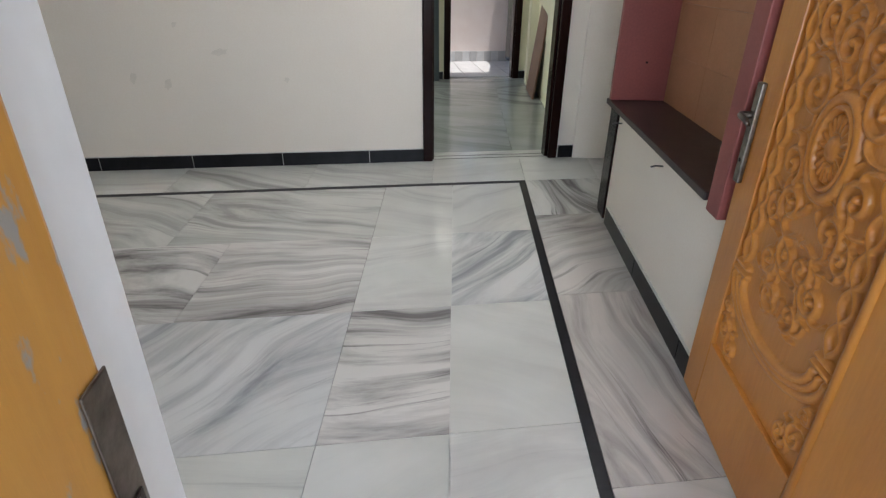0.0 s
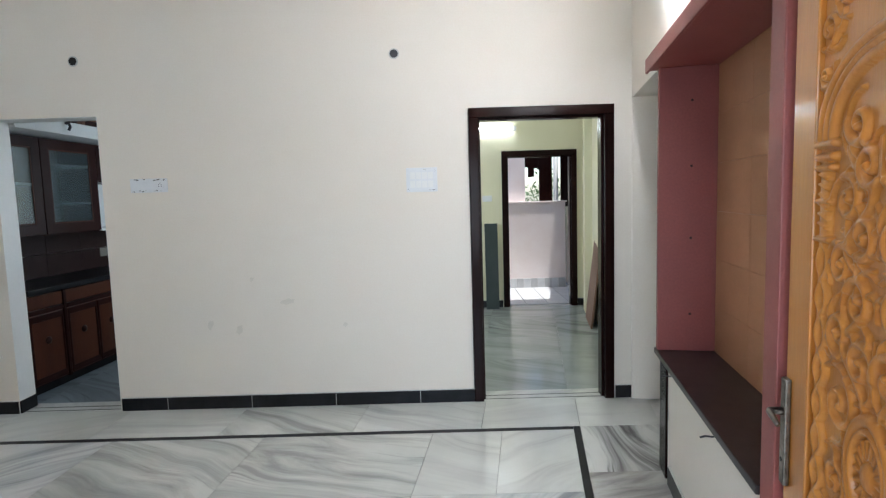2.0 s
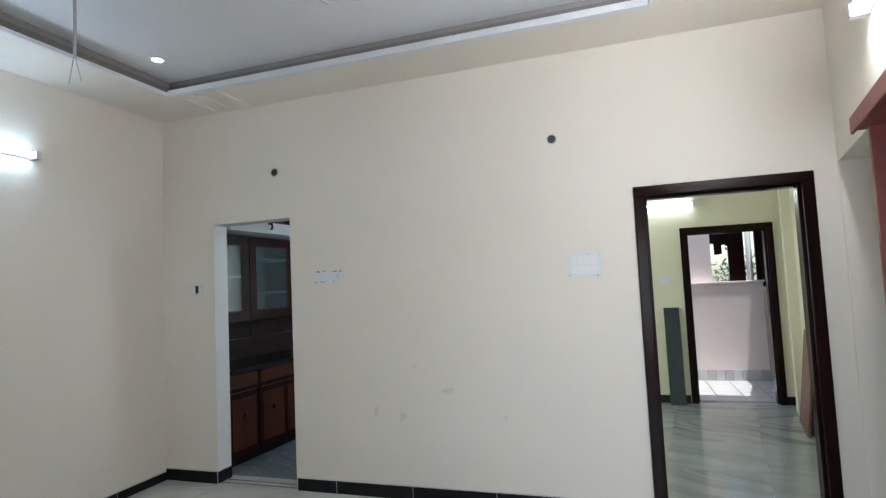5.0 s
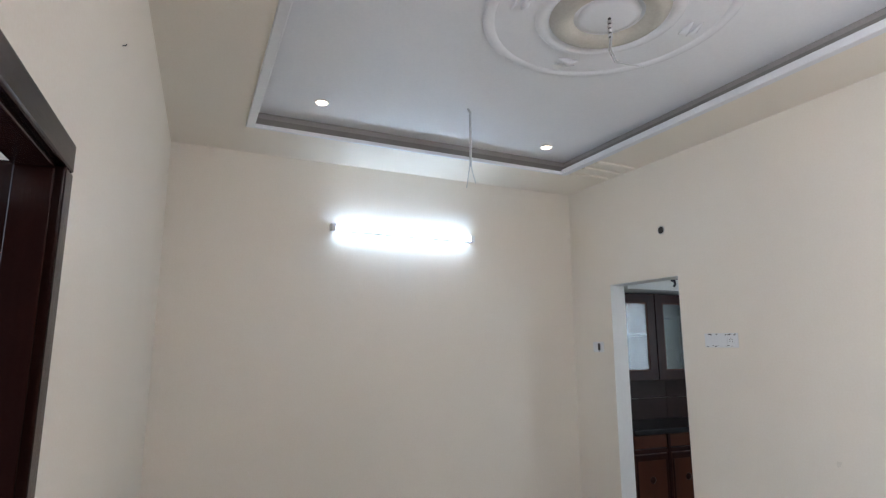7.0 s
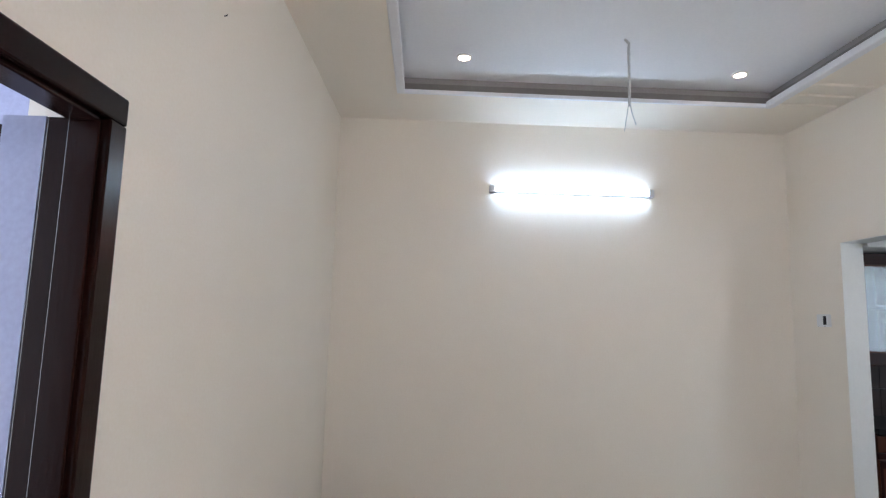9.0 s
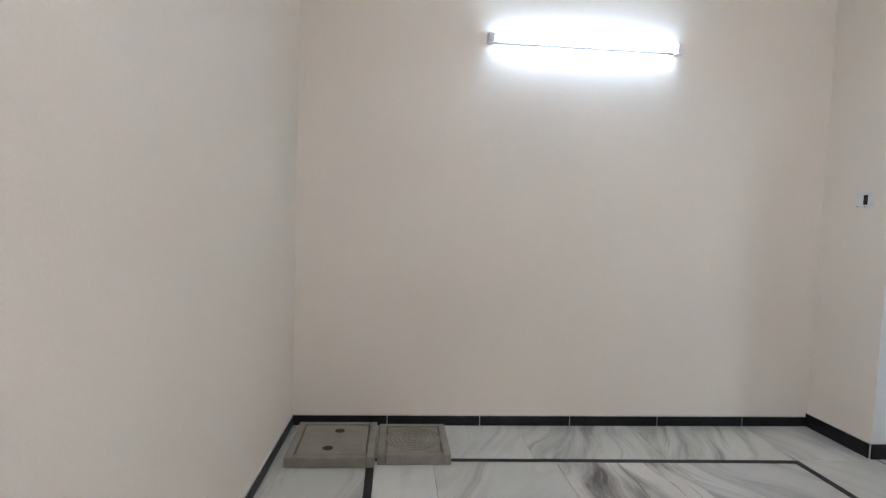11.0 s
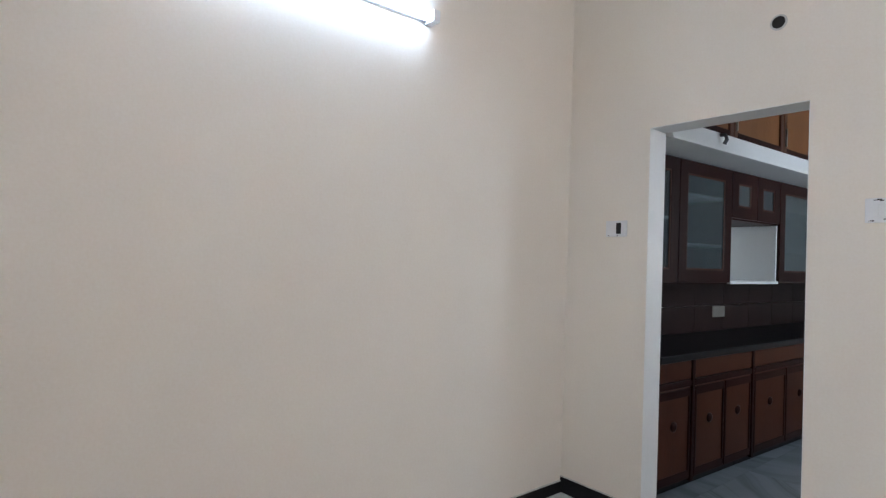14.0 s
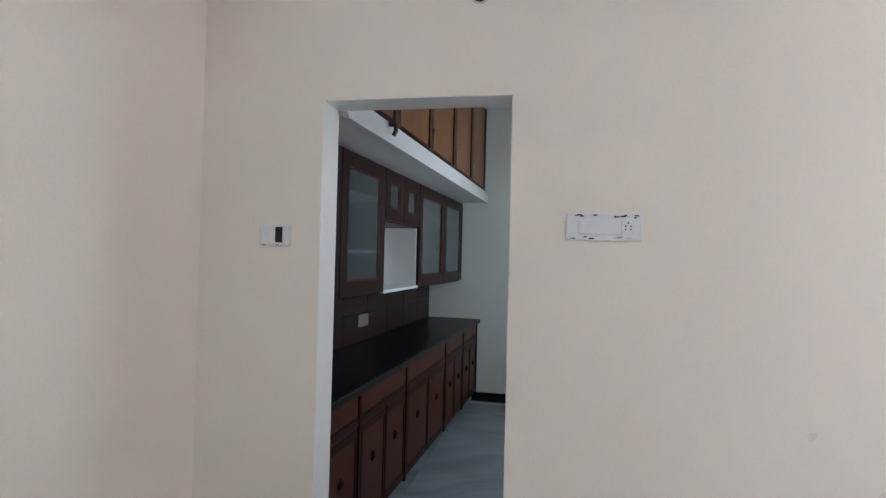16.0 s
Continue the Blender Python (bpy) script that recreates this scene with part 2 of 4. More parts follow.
M_PARA = paint("parapet_pink_plaster", (0.84, 0.73, 0.70), (0.88, 0.80, 0.78), 0.7, 3, 60, 0.1)
M_BTILE = paint("balcony_tile", (0.55, 0.56, 0.58), (0.68, 0.69, 0.70), 0.35, 7, 90, 0.05)
M_LEAF = paint("leaf_green", (0.05, 0.09, 0.03), (0.10, 0.15, 0.05), 0.6, 6, 40, 0.1)
M_BARK = paint("bark", (0.07, 0.05, 0.035), (0.12, 0.09, 0.06), 0.9, 8, 60, 0.4)
M_GROUND = paint("ground_earth", (0.16, 0.13, 0.10), (0.24, 0.20, 0.16), 0.9, 0.3, 20, 0.3)
M_MARBLE = marble("white_marble", (0.63, 0.63, 0.58), (0.34, 0.335, 0.315), amount=0.6)
M_MARBLEP = marble("plain_marble", (0.655, 0.655, 0.61), (0.50, 0.49, 0.47), amount=0.3)
M_STREAK = marble("streaked_marble", (0.68, 0.66, 0.62), (0.15, 0.14, 0.135), 0.0, 1.0)
M_STREAKD = marble("diagonal_streaked_marble", (0.66, 0.65, 0.61), (0.13, 0.12, 0.115), 1.25, 1.0)
M_STREAKY = marble("lengthwise_streaked_marble", (0.56, 0.52, 0.48), (0.20, 0.18, 0.17), 1.45, 0.9)
M_CLOUD = marble("grey_clouded_marble", (0.66, 0.66, 0.64), (0.30, 0.31, 0.32), -0.75, 0.5)
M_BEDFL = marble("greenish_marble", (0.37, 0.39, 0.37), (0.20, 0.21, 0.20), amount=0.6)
# marble copy with the kitchen's dim bluish light put into its colour
M_MARBLEK = marble("dim_kitchen_marble", (0.30, 0.34, 0.37), (0.16, 0.18, 0.20), amount=0.5)
M_LILAC = paint("lilac_surface", (0.27, 0.29, 0.42), (0.32, 0.34, 0.48), 0.6, 1.5, 70, 0.05)
M_MARBLEB = marble("brownish_marble", (0.58, 0.55, 0.51), (0.19, 0.18, 0.17), amount=0.85)
M_TUBE = glow("tube_light", (0.60, 0.80, 1.0), 17.0)
M_TUBE3 = glow("tube_light_bright", (0.89, 0.92, 0.965), 112.0)
M_TUBE2 = glow("tube_light_bedroom", (0.90, 0.96, 1.0), 12.0)
M_SPOT = glow("spot_light", (1.0, 0.78, 0.6), 9.0)
mg, ng, bg = nodes_of("frosted_glass")
bg.inputs["Base Color"].default_value = (0.42, 0.52, 0.56, 1)
bg.inputs["Roughness"].default_value = 0.16
bg.inputs["Transmission Weight"].default_value = 0.92
bg.inputs["Alpha"].default_value = 1.0
M_GLASS = mg


# ---- building helpers ----
def boxes(*bs):
    bm = bmesh.new()
    for x0, x1, y0, y1, z0, z1 in bs:
        vs = [bm.verts.new((x, y, z)) for z in (z0, z1) for x, y in ((x0, y0), (x1, y0), (x1, y1), (x0, y1))]
        for f in ((3, 2, 1, 0), (4, 5, 6, 7), (0, 1, 5, 4), (1, 2, 6, 5), (2, 3, 7, 6), (3, 0, 4, 7)):
            bm.faces.new([vs[i] for i in f])
    return bm


def soft_boxes(off, *bs):
    bm = boxes(*bs)
    bmesh.ops.bevel(bm, geom=list(bm.edges), offset=off, segments=2, profile=0.5, affect='EDGES')
    return bm


def lathe(profile, n=32, axis='Z', at=(0, 0, 0)):
    """A turned body from (radius, height) pairs."""
    bm = bmesh.new()
    rings = []
    for r, h in profile:
        ring = []
        for i in range(n):
            a = 2 * math.pi * i / n
            p = (r * math.cos(a), r * math.sin(a), h)
            if axis == 'X':
                p = (h, r * math.cos(a), r * math.sin(a))
            elif axis == 'Y':
                p = (r * math.cos(a), h, r * math.sin(a))
            ring.append(bm.verts.new(tuple(p[k] + at[k] for k in range(3))))
        rings.append(ring)
    for a, b in zip(rings, rings[1:]):
        for i in range(n):
            bm.faces.new((a[i], a[(i + 1) % n], b[(i + 1) % n], b[i]))
    bm.faces.new(rings[0][::-1])
    bm.faces.new(rings[-1])
    bmesh.ops.recalc_face_normals(bm, faces=list(bm.faces))
    return bm


def tube_into(bm, pts, radii, n=6):
    pts = [Vector(p) for p in pts]
    rings = []
    for i, p in enumerate(pts):
        d = (pts[min(i + 1, len(pts) - 1)] - pts[max(i - 1, 0)]).normalized()
        side = d.orthogonal().normalized() if i == 0 else (side - d * side.dot(d)).normalized()
        up = d.cross(side)
        r = radii[i] if hasattr(radii, "__len__") else radii
        rings.append([bm.verts.new(p + (side * math.cos(2 * math.pi * k / n) + up * math.sin(2 * math.pi * k / n)) * r) for k in range(n)])
    for a, b in zip(rings, rings[1:]):
        for k in range(n):
            bm.faces.new((a[k], a[(k + 1) % n], b[(k + 1) % n], b[k]))
    bm.faces.new(rings[0][::-1])
    bm.faces.new(rings[-1])
    return bm


def mesh_of(name, bm, material, smooth=False):
    me = bpy.data.meshes.new(name)
    bmesh.ops.recalc_face_normals(bm, faces=list(bm.faces))
    bm.to_mesh(me)
    bm.free()
    me.materials.append(material)
    if smooth:
        for p in me.polygons:
            p.use_smooth = True
    return me


def part(name, bm, material, parent, label="", smooth=False):
    ob = new(name, mesh_of(name, bm, material, smooth))
    ob.parent = parent
    if label:
        tagged(ob, label)
    return ob


def solid(name, bm, material, label, category, kind="", m=None, smooth=False, group=""):
    ob = new(name, mesh_of(name, bm, material, smooth))
    if m is not None:
        ob.matrix_world = m
    return tagged(ob, label, category, group, kind)


def empty(name, label, category, m=None, kind="", group=""):
    ob = new(name)
    ob.empty_display_size = 0.1
    if m is not None:
        ob.matrix_world = m
    return tagged(ob, label, category, group, kind)


# ---- plan ----
RW = pose(5.035, 0, 0, 0, 0, -10.09)      # face of the right wall: local x goes into it, local y along it
NW = pose(0, -3.59, 0, 0, 0, -1.43)       # face of the entrance wall: local x along it, local -y into it
KW = pose(0.50, 0, 0, 0, 0, -3.43)        # front of the kitchen units: local y along them
CEIL, TRAY = 3.09, 3.205
WT = 0.158                                # thickness of the far wall

# ---- walls ----
WALL_FAR = solid("wall_far", boxes((-0.2, 0.529, 0, WT, 0, 3.5), (0.529, 1.28, 0, WT, 2.135, 3.5), (1.28, 3.885, 0, WT, 0, 3.5),
                        (3.885, 4.91, 0, WT, 2.115, 3.5), (4.91, 5.9, 0, WT, 0, 3.5)),
      M_WALL, "cream painted wall with kitchen opening and door", "wall", "structure")
solid("wall_left", boxes((-0.2, -0.001, -3.9, 0, 0, 3.5)), M_WALL, "cream painted wall with a tube light", "wall", "structure")
solid("wall_entrance", boxes((-0.1, 2.86, -0.23, 0, 0, 3.5), (2.86, 4.36, -0.23, 0, 2.07, 3.5), (4.36, 4.9, -0.23, 0, 0, 3.5)),
      M_WALL, "cream painted wall with the entrance door", "wall", "structure", NW)
solid("wall_right", boxes((0, 0.55, -0.03, 0.0, 0, 3.5), (0, 0.23, -1.03, -0.03, 2.15, 3.5), (0, 0.5, -2.49, -1.03, 0, 0.62),
                          (0.27, 0.5, -2.49, -1.03, 0.62, 2.14), (0, 0.5, -2.49, -1.03, 2.14, 3.5), (0, 0.5, -4.0, -2.49, 0, 3.5)),
      M_WALL, "cream painted wall with a display niche and side opening", "wall", "structure", RW)
solid("wall_passage", boxes((0.95, 1.1, -1.2, 0.1, 0, 3.2), (0.5, 0.95, -1.2, -1.05, 0, 3.2)), M_WALL, "cream painted passage wall", "wall", "structure", RW)
solid("ceiling_passage", boxes((0.23, 1.1, -1.2, 0.1, 2.9, 3.0)), M_CEIL, "white painted passage ceiling", "ceiling", "structure", RW)


# ---- ceiling: border soffit, tray and mouldings ----
def xr(y):
    return 5.035 + 0.178 * y


solid("ceiling", boxes((-0.1, 5.3, -4.0, 0.1, TRAY, TRAY + 0.12)), M_CEIL, "white painted recessed tray ceiling", "ceiling", "structure")
solid("ceiling_border", boxes((-0.05, 0.53, -3.75, 0.02, CEIL, TRAY), (0.53, 5.1, -0.45, 0.02, CEIL, TRAY), (0.53, 5.1, -3.75, -3.12, CEIL, TRAY), (4.06, 5.1, -3.12, -0.45, CEIL, TRAY)),
      M_WALL, "cream painted lowered ceiling border", "ceiling", "structure")
mould = empty("ceiling_moulding", "white plaster moulding round the tray ceiling", "moulding", kind="structure")
# lip at the lower edge and two painted bands on the riser
for x0, d in ((0.531, 1), (4.059, -1)):
    for z0, z1, mm in ((CEIL + 0.022, CEIL + 0.072, M_TAUPE2), (CEIL + 0.072, TRAY - 0.002, M_TAUPE)):
        part("riser_band", boxes((min(x0, x0 + d * 0.003), max(x0, x0 + d * 0.003), -3.119, -0.451, z0, z1)), mm, mould, "taupe painted riser band")
    for w, z0, z1 in ((0.026, CEIL - 0.006, CEIL + 0.022), ):
        part("moulding_side", soft_boxes(0.004, (min(x0, x0 + d * w), max(x0, x0 + d * w), -3.119, -0.451, z0, z1)), M_CEIL, mould)
for y0, d in ((-0.451, -1), (-3.119, 1)):
    for z0, z1, mm in ((CEIL + 0.034, CEIL + 0.080, M_TAUPE2), (CEIL + 0.080, TRAY - 0.002, M_TAUPE)):
        part("riser_band", boxes((0.536, 4.054, min(y0, y0 + d * 0.003), max(y0, y0 + d * 0.003), z0, z1)), mm, mould, "taupe painted riser band")
    for w, z0, z1 in ((0.055, CEIL - 0.012, CEIL + 0.034),):
        part("moulding_side", soft_boxes(0.006, (0.56, 4.03, min(y0, y0 + d * w), max(y0, y0 + d * w), z0, z1)), M_CEIL, mould)
for i in range(3):
    part("rib", soft_boxes(0.006, (0.59 + 0.165 * i, 0.635 + 0.165 * i, -0.445, -0.05, CEIL - 0.016, CEIL + 0.01)), M_WALL, mould)

# ---- floor ----
random.seed(4)
floor = solid("floor", boxes((-1.0, 7.2, -6.0, 5.4, -0.12, -0.012)), M_JOINT, "cement bed under the marble floor", "floor", "structure")


def fx(u, y):
    return u * (1 + 0.0354 * y)


def slab(u0, u1, y0, y1, material, name="tile", top=0.0):
    g = 0.0012
    ym = (y0 + y1) / 2
    xm = fx((u0 + u1) / 2, ym)
    bm = bmesh.new()
    co = [(fx(u0, y0) + g, y0 + g), (fx(u1, y0) - g, y0 + g), (fx(u1, y1) - g, y1 - g), (fx(u0, y1) + g, y1 - g)]
    lo = [bm.verts.new((x - xm, y - ym, -0.012)) for x, y in co]
    hi = [bm.verts.new((x - xm, y - ym, top)) for x, y in co]
    bm.faces.new(hi)
    for i in range(4):
        bm.faces.new((lo[i], lo[(i + 1) % 4], hi[(i + 1) % 4], hi[i]))
    ob = new(name, mesh_of(name, bm, material))
    ob.parent = floor
    ob.location = (xm, ym, 0)
    return ob


def row_of(u0, u1, y0, y1, mats, cuts):
    us = [u0 + (u1 - u0) * c for c in (0, *cuts, 1)]
    for a, b in zip(us, us[1:]):
        slab(a, b, y0, y1, random.choice(mats))


ROWS = [-0.53, -1.27, -1.985, -2.70, -3.03]
FIELD = [((0.31, 0.64), (M_CLOUD, M_MARBLE, M_MARBLE)), ((0.4, 0.75), (M_STREAK, M_STREAK, M_STREAK)),
         ((0.28, 0.62), (M_MARBLE, M_CLOUD, M_CLOUD)), ((0.3, 0.7), (M_MARBLEP, M_STREAK, M_MARBLE))]
for k, (ya, yb) in enumerate(zip(ROWS, ROWS[1:])):
    us = [0.60 + 3.06 * c for c in (0, *FIELD[k][0], 1)]
    for a, b, mm in zip(us, us[1:], FIELD[k][1]):
        slab(a, b, yb, ya, mm)
    slab(3.66, 4.11, yb, ya, [M_MARBLEP, M_MARBLEP, M_STREAK, M_MARBLEP][k])
    slab(4.11, 4.575, yb, ya, [M_MARBLEP, M_CLOUD, M_MARBLEP, M_MARBLEP][k])
row_of(0.555, 4.62, -0.485, 0.0, [M_MARBLE, M_MARBLEP], [0.2, 0.41, 0.63, 0.84])
row_of(0.555, 4.62, -3.75, -3.075, [M_MARBLE, M_MARBLEP], [0.22, 0.45, 0.66, 0.85])
row_of(0.0, 0.555, -0.485, 0.0, [M_MARBLEP], [])
for ya, yb in ((-1.3, -0.485), (-2.1, -1.3), (-3.075, -2.1), (-3.75, -3.075)):
    slab(0.0, 0.555, ya, yb, random.choice([M_MARBLE, M_MARBLEP]))
for ya, yb, mm in ((-0.49, 0.0, M_MARBLEP), (-1.08, -0.49, M_STREAKD), (-1.95, -1.08, M_MARBLEB), (-2.95, -1.95, M_STREAKY), (-3.75, -2.95, M_MARBLEB)):
    slab(4.62, 5.15, ya, yb, mm)
# black inlay lines
slab(0.555, 4.575, -0.53, -0.485, M_BLACK, "inlay_strip")
slab(0.555, 4.575, -3.075, -3.03, M_BLACK, "inlay_strip")
slab(0.555, 0.60, -3.03, -0.53, M_BLACK, "inlay_strip")
slab(4.575, 4.62, -3.075, -0.485, M_BLACK, "inlay_strip")
# thresholds: two thin dark lines across each opening
for xa, xb in ((0.4, 1.45), (3.8, 5.0)):
    for k, (ya, yb, mm) in enumerate(((0, 0.03, M_MARBLEP), (0.03, 0.042, M_BLACK), (0.042, 0.10, M_MARBLEP), (0.10, 0.112, M_BLACK), (0.112, 0.2, M_MARBLEP))):
        slab(xa, xb, ya, yb, mm, "threshold_strip")
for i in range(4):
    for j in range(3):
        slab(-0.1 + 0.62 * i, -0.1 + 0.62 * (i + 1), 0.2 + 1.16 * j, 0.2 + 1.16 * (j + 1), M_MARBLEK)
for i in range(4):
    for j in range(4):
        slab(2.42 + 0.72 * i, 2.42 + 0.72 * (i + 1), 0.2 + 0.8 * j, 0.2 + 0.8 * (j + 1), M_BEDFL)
for i in range(6):
    for j in range(2):
        slab(1.5 + 0.75 * i, 1.5 + 0.75 * (i + 1), -5.5 + 0.87 * j, -5.5 + 0.87 * (j + 1), random.choice([M_MARBLEP, M_MARBLE]))


# ---- skirting ----
def skirting(name, m, length, start=0.0, step=0.62, first=0.62, high=0.092):
    """Black stone pieces along local x, proud of the face towards local -y."""
    base = empty(name, "black stone skirting with pale joints", "skirting", m, "structure")
    x = start
    n = 0
    while x < length - 0.01:
        e = min(x + (first if n == 0 else step), length)
        part("stone", soft_boxes(0.002, (x + 0.002, e - 0.002, -0.012, 0, 0, high)), M_BLACK, base)
        x, n = e, n + 1
    part("mortar", boxes((start, length, -0.010, 0.0, high + 0.001, high + 0.005), (start, length, -0.009, -0.001, 0.001, high - 0.002)), M_JOINT, base)
    return base


skirting("baseboard_far", pose(1.29, 0, 0), 2.6, first=0.34)
skirting("baseboard_far_corner", pose(4.915, 0, 0), 0.36, first=0.12)
skirting("baseboard_far_left", pose(0, 0, 0), 0.53)
skirting("baseboard_left", pose(0, -3.59, 0, 0, 0, 90), 3.58, high=0.066)
skirting("baseboard_entrance", NW @ pose(2.85, 0, 0, 0, 0, 180), 2.84, high=0.066)
skirting("baseboard_right", RW @ pose(0, -1.24, 0, 0, 0, -90), 2.45)
solid("kitchen_reveal_stone", soft_boxes(0.002, (0.529, 0.541, 0.0, WT, 0, 0.092)), M_BLACK, "black stone skirting in the kitchen opening", "skirting", "structure")


# ---- door frames ----
def door_frame(name, x0, x1, y0, y1, top, w, label, m=None):
    fr = empty(name, label, "door frame", m, "structure")
    part("jamb", soft_boxes(0.006, (x0, x0 + w, y0, y1, 0, top - w)), M_BROWN, fr)
    part("jamb", soft_boxes(0.006, (x1 - w, x1, y0, y1, 0, top - w)), M_BROWN, fr)
    part("head", soft_boxes(0.006, (x0, x1, y0, y1, top - w, top)), M_BROWNX, fr)
    s = 0.014
    part("stop", soft_boxes(0.003, (x0 + w, x0 + w + s, y0 + 0.05, y1 - 0.005, 0, top - w), (x1 - w - s, x1 - w, y0 + 0.05, y1 - 0.005, 0, top - w),
                            (x0 + w, x1 - w, y0 + 0.05, y1 - 0.005, top - w - s, top - w)), M_BROWN, fr)
    return fr


door_frame("door_1", 3.888, 4.907, -0.022, 0.12, 2.113, 0.068, "dark brown wooden door frame, doorway open")
door_frame("door_2", 4.468, 5.458, 3.37, 3.52, 2.083, 0.075, "dark brown wooden balcony door frame")

# white painted lining of the kitchen opening
lin = empty("opening_trim", "pale grey painted edge lining of the kitchen opening", "trim", kind="structure")
part("side", boxes((0.5292, 0.5325, 0.001, WT, 0.094, 2.1315)), M_WHITE, lin)
part("side", boxes((1.2765, 1.2798, 0.001, WT, 0.0, 2.1315)), M_WHITE, lin)
part("head", boxes((0.5325, 1.2765, 0.001, WT, 2.1315, 2.1348)), M_WHITE, lin)

# scuff marks on the far wall
M_SCUFF = paint("scuffed_paint", (0.71, 0.66, 0.58), (0.76, 0.71, 0.63), 0.6, 30, 160, 0.05)
random.seed(21)
for x, z, w, h, a in ((1.98, 0.62, 0.05, 0.10, 20), (2.19, 0.58, 0.06, 0.09, 40), (2.55, 0.78, 0.15, 0.05, -10), (2.96, 0.60, 0.04, 0.04, 0), (2.30, 0.95, 0.03, 0.05, 30)):
    bm = bmesh.new()
    ring = []
    for i in range(14):
        t_ = 2 * math.pi * i / 14
        q = random.uniform(0.55, 1.0)
        ring.append(bm.verts.new((w / 2 * q * math.cos(t_), 0, h / 2 * q * math.sin(t_))))
    bm.faces.new(ring)
    sc_ = part("scuff_mark", bm, M_SCUFF, WALL_FAR)
    sc_.matrix_local = pose(x, -0.0012, z, 0, a, 0)

# ---- side opening frame in the right wall ----
side = empty("door_3", "dark brown wooden frame beside the side opening", "door frame", RW, "structure")
part("jamb", soft_boxes(0.006, (-0.012, 0.10, -1.19, -1.045, 0, 0.615)), M_BROWN, side)
part("jamb_upper", soft_boxes(0.006, (0.0, 0.10, -1.03, -0.985, 0, 2.12)), M_BROWN, side)


# ---- display niche ----
def display_niche():
    n = empty("display_niche", "rose painted wall niche with dark granite sill and tiled back", "niche", RW)
    ya, yb = -2.49, -1.03
    part("side_panel", soft_boxes(0.004, (-0.03, 0.268, yb - 0.035, yb + 0.002, 0.652, 2.12)), M_PINK, n)
    part("side_panel", soft_boxes(0.004, (-0.03, 0.268, ya - 0.07, ya + 0.020, 0.60, 2.12)), M_PINK, n)
    part("hood", soft_boxes(0.005, (-0.07, 0.268, ya - 0.10, yb + 0.035, 2.12, 2.175)), M_PINK, n)
    part("hood_edge", soft_boxes(0.004, (-0.085, -0.071, ya - 0.11, yb + 0.045, 2.108, 2.182)), M_PINK, n)
    part("sill", soft_boxes(0.004, (-0.035, 0.262, ya + 0.036, yb + 0.03, 0.622, 0.651)), M_GRAN, n, "dark polished granite sill")
    part("backing", boxes((0.262, 0.269, ya + 0.036, yb - 0.036, 0.652, 2.118)), M_JOINT, n)
    cols, rows = 3, 6
    w, h = (yb - ya - 0.075) / cols, 1.465 / rows
    for i in range(cols):
        for j in range(rows):
            y0, z0 = ya + 0.037 + i * w, 0.652 + j * h
            part("tile", soft_boxes(0.0008, (0.2535, 0.262, y0 + 0.0006, y0 + w - 0.0006, z0 + 0.0006, z0 + h - 0.0006)), M_TERRA, n)
    for z in (0.85, 1.25, 1.62, 1.95):
        part("screw_hole", lathe([(0.006, 0), (0.006, 0.002)], 10, 'Y', (0.13, yb - 0.0375, z)), M_HOLE, n)
    for y in (-1.25, -1.95):
        bm = bmesh.new()
        tube_into(bm, [(0.0, y, 0.57), (-0.03, y, 0.572), (-0.05, y - 0.004, 0.568)], 0.004)
        part("bracket_pin", bm, M_DKSTEEL, n, smooth=True)
    return n


display_niche()

# ---- entrance frame: side light and main opening ----
ent = empty("door_4", "entrance frame, dark brown inside and weathered teak outside", "door frame", NW, "structure")
part("jamb", soft_boxes(0.006, (2.862, 2.932, -0.13, 0.022, 0, 2.0)), M_BROWN, ent)
part("jamb", soft_boxes(0.006, (4.285, 4.355, -0.085, 0.022, 0, 2.0)), M_BROWN, ent)
part("head", soft_boxes(0.006, (2.862, 4.355, -0.085, 0.022, 2.0, 2.07)), M_BROWNX, ent)
part("stop", soft_boxes(0.003, (2.932, 2.944, -0.07, 0.004, 0, 1.99), (2.944, 3.33, -0.07, 0.004, 1.988, 2.0)), M_BROWN, ent)
part("reveal_lining", boxes((2.862, 2.9315, -0.232, -0.1305, 0, 2.0)), M_LILAC, ent, "lilac wall reveal")
part("mullion_core", soft_boxes(0.003, (3.355, 3.422, -0.078, -0.036, 0, 2.0)), M_WHITE, ent, "white painted edge")
part("mullion_lining", soft_boxes(0.002, (3.336, 3.3495, -0.28, -0.036, 0, 2.0)), M_BROWN, ent)
post = part("mullion_post", soft_boxes(0.004, (3.35, 3.428, -0.29, -0.079, 0, 2.0)), M_TEAKW, ent, "weathered yellow teak with worn patches")
part("strike_plate", soft_boxes(0.001, (3.4285, 3.4300, -0.0985, -0.0795, 0.93, 1.145)), M_TARN, post, "tarnished steel strike plate")
part("bolt_slot", boxes((3.4302, 3.4308, -0.094, -0.084, 1.045, 1.085)), M_BROWN, post, "dark brown bolt mortise")
part("bolt_slot", boxes((3.4302, 3.4308, -0.094, -0.082, 0.94, 1.02)), M_BROWN, post, "dark brown bolt mortise")


# ---- carved door leaf ----
def spiral(cx, cz, r0, turns, flip=1, start=0.0, n=26):
    pts = []
    for i in range(n + 1):
        f = i / n
        a = start + flip * turns * 2 * math.pi * f
        r = r0 * (1 - 0.86 * f)
        pts.append((0, cx + r * math.cos(a), cz + r * math.sin(a)))
    return pts


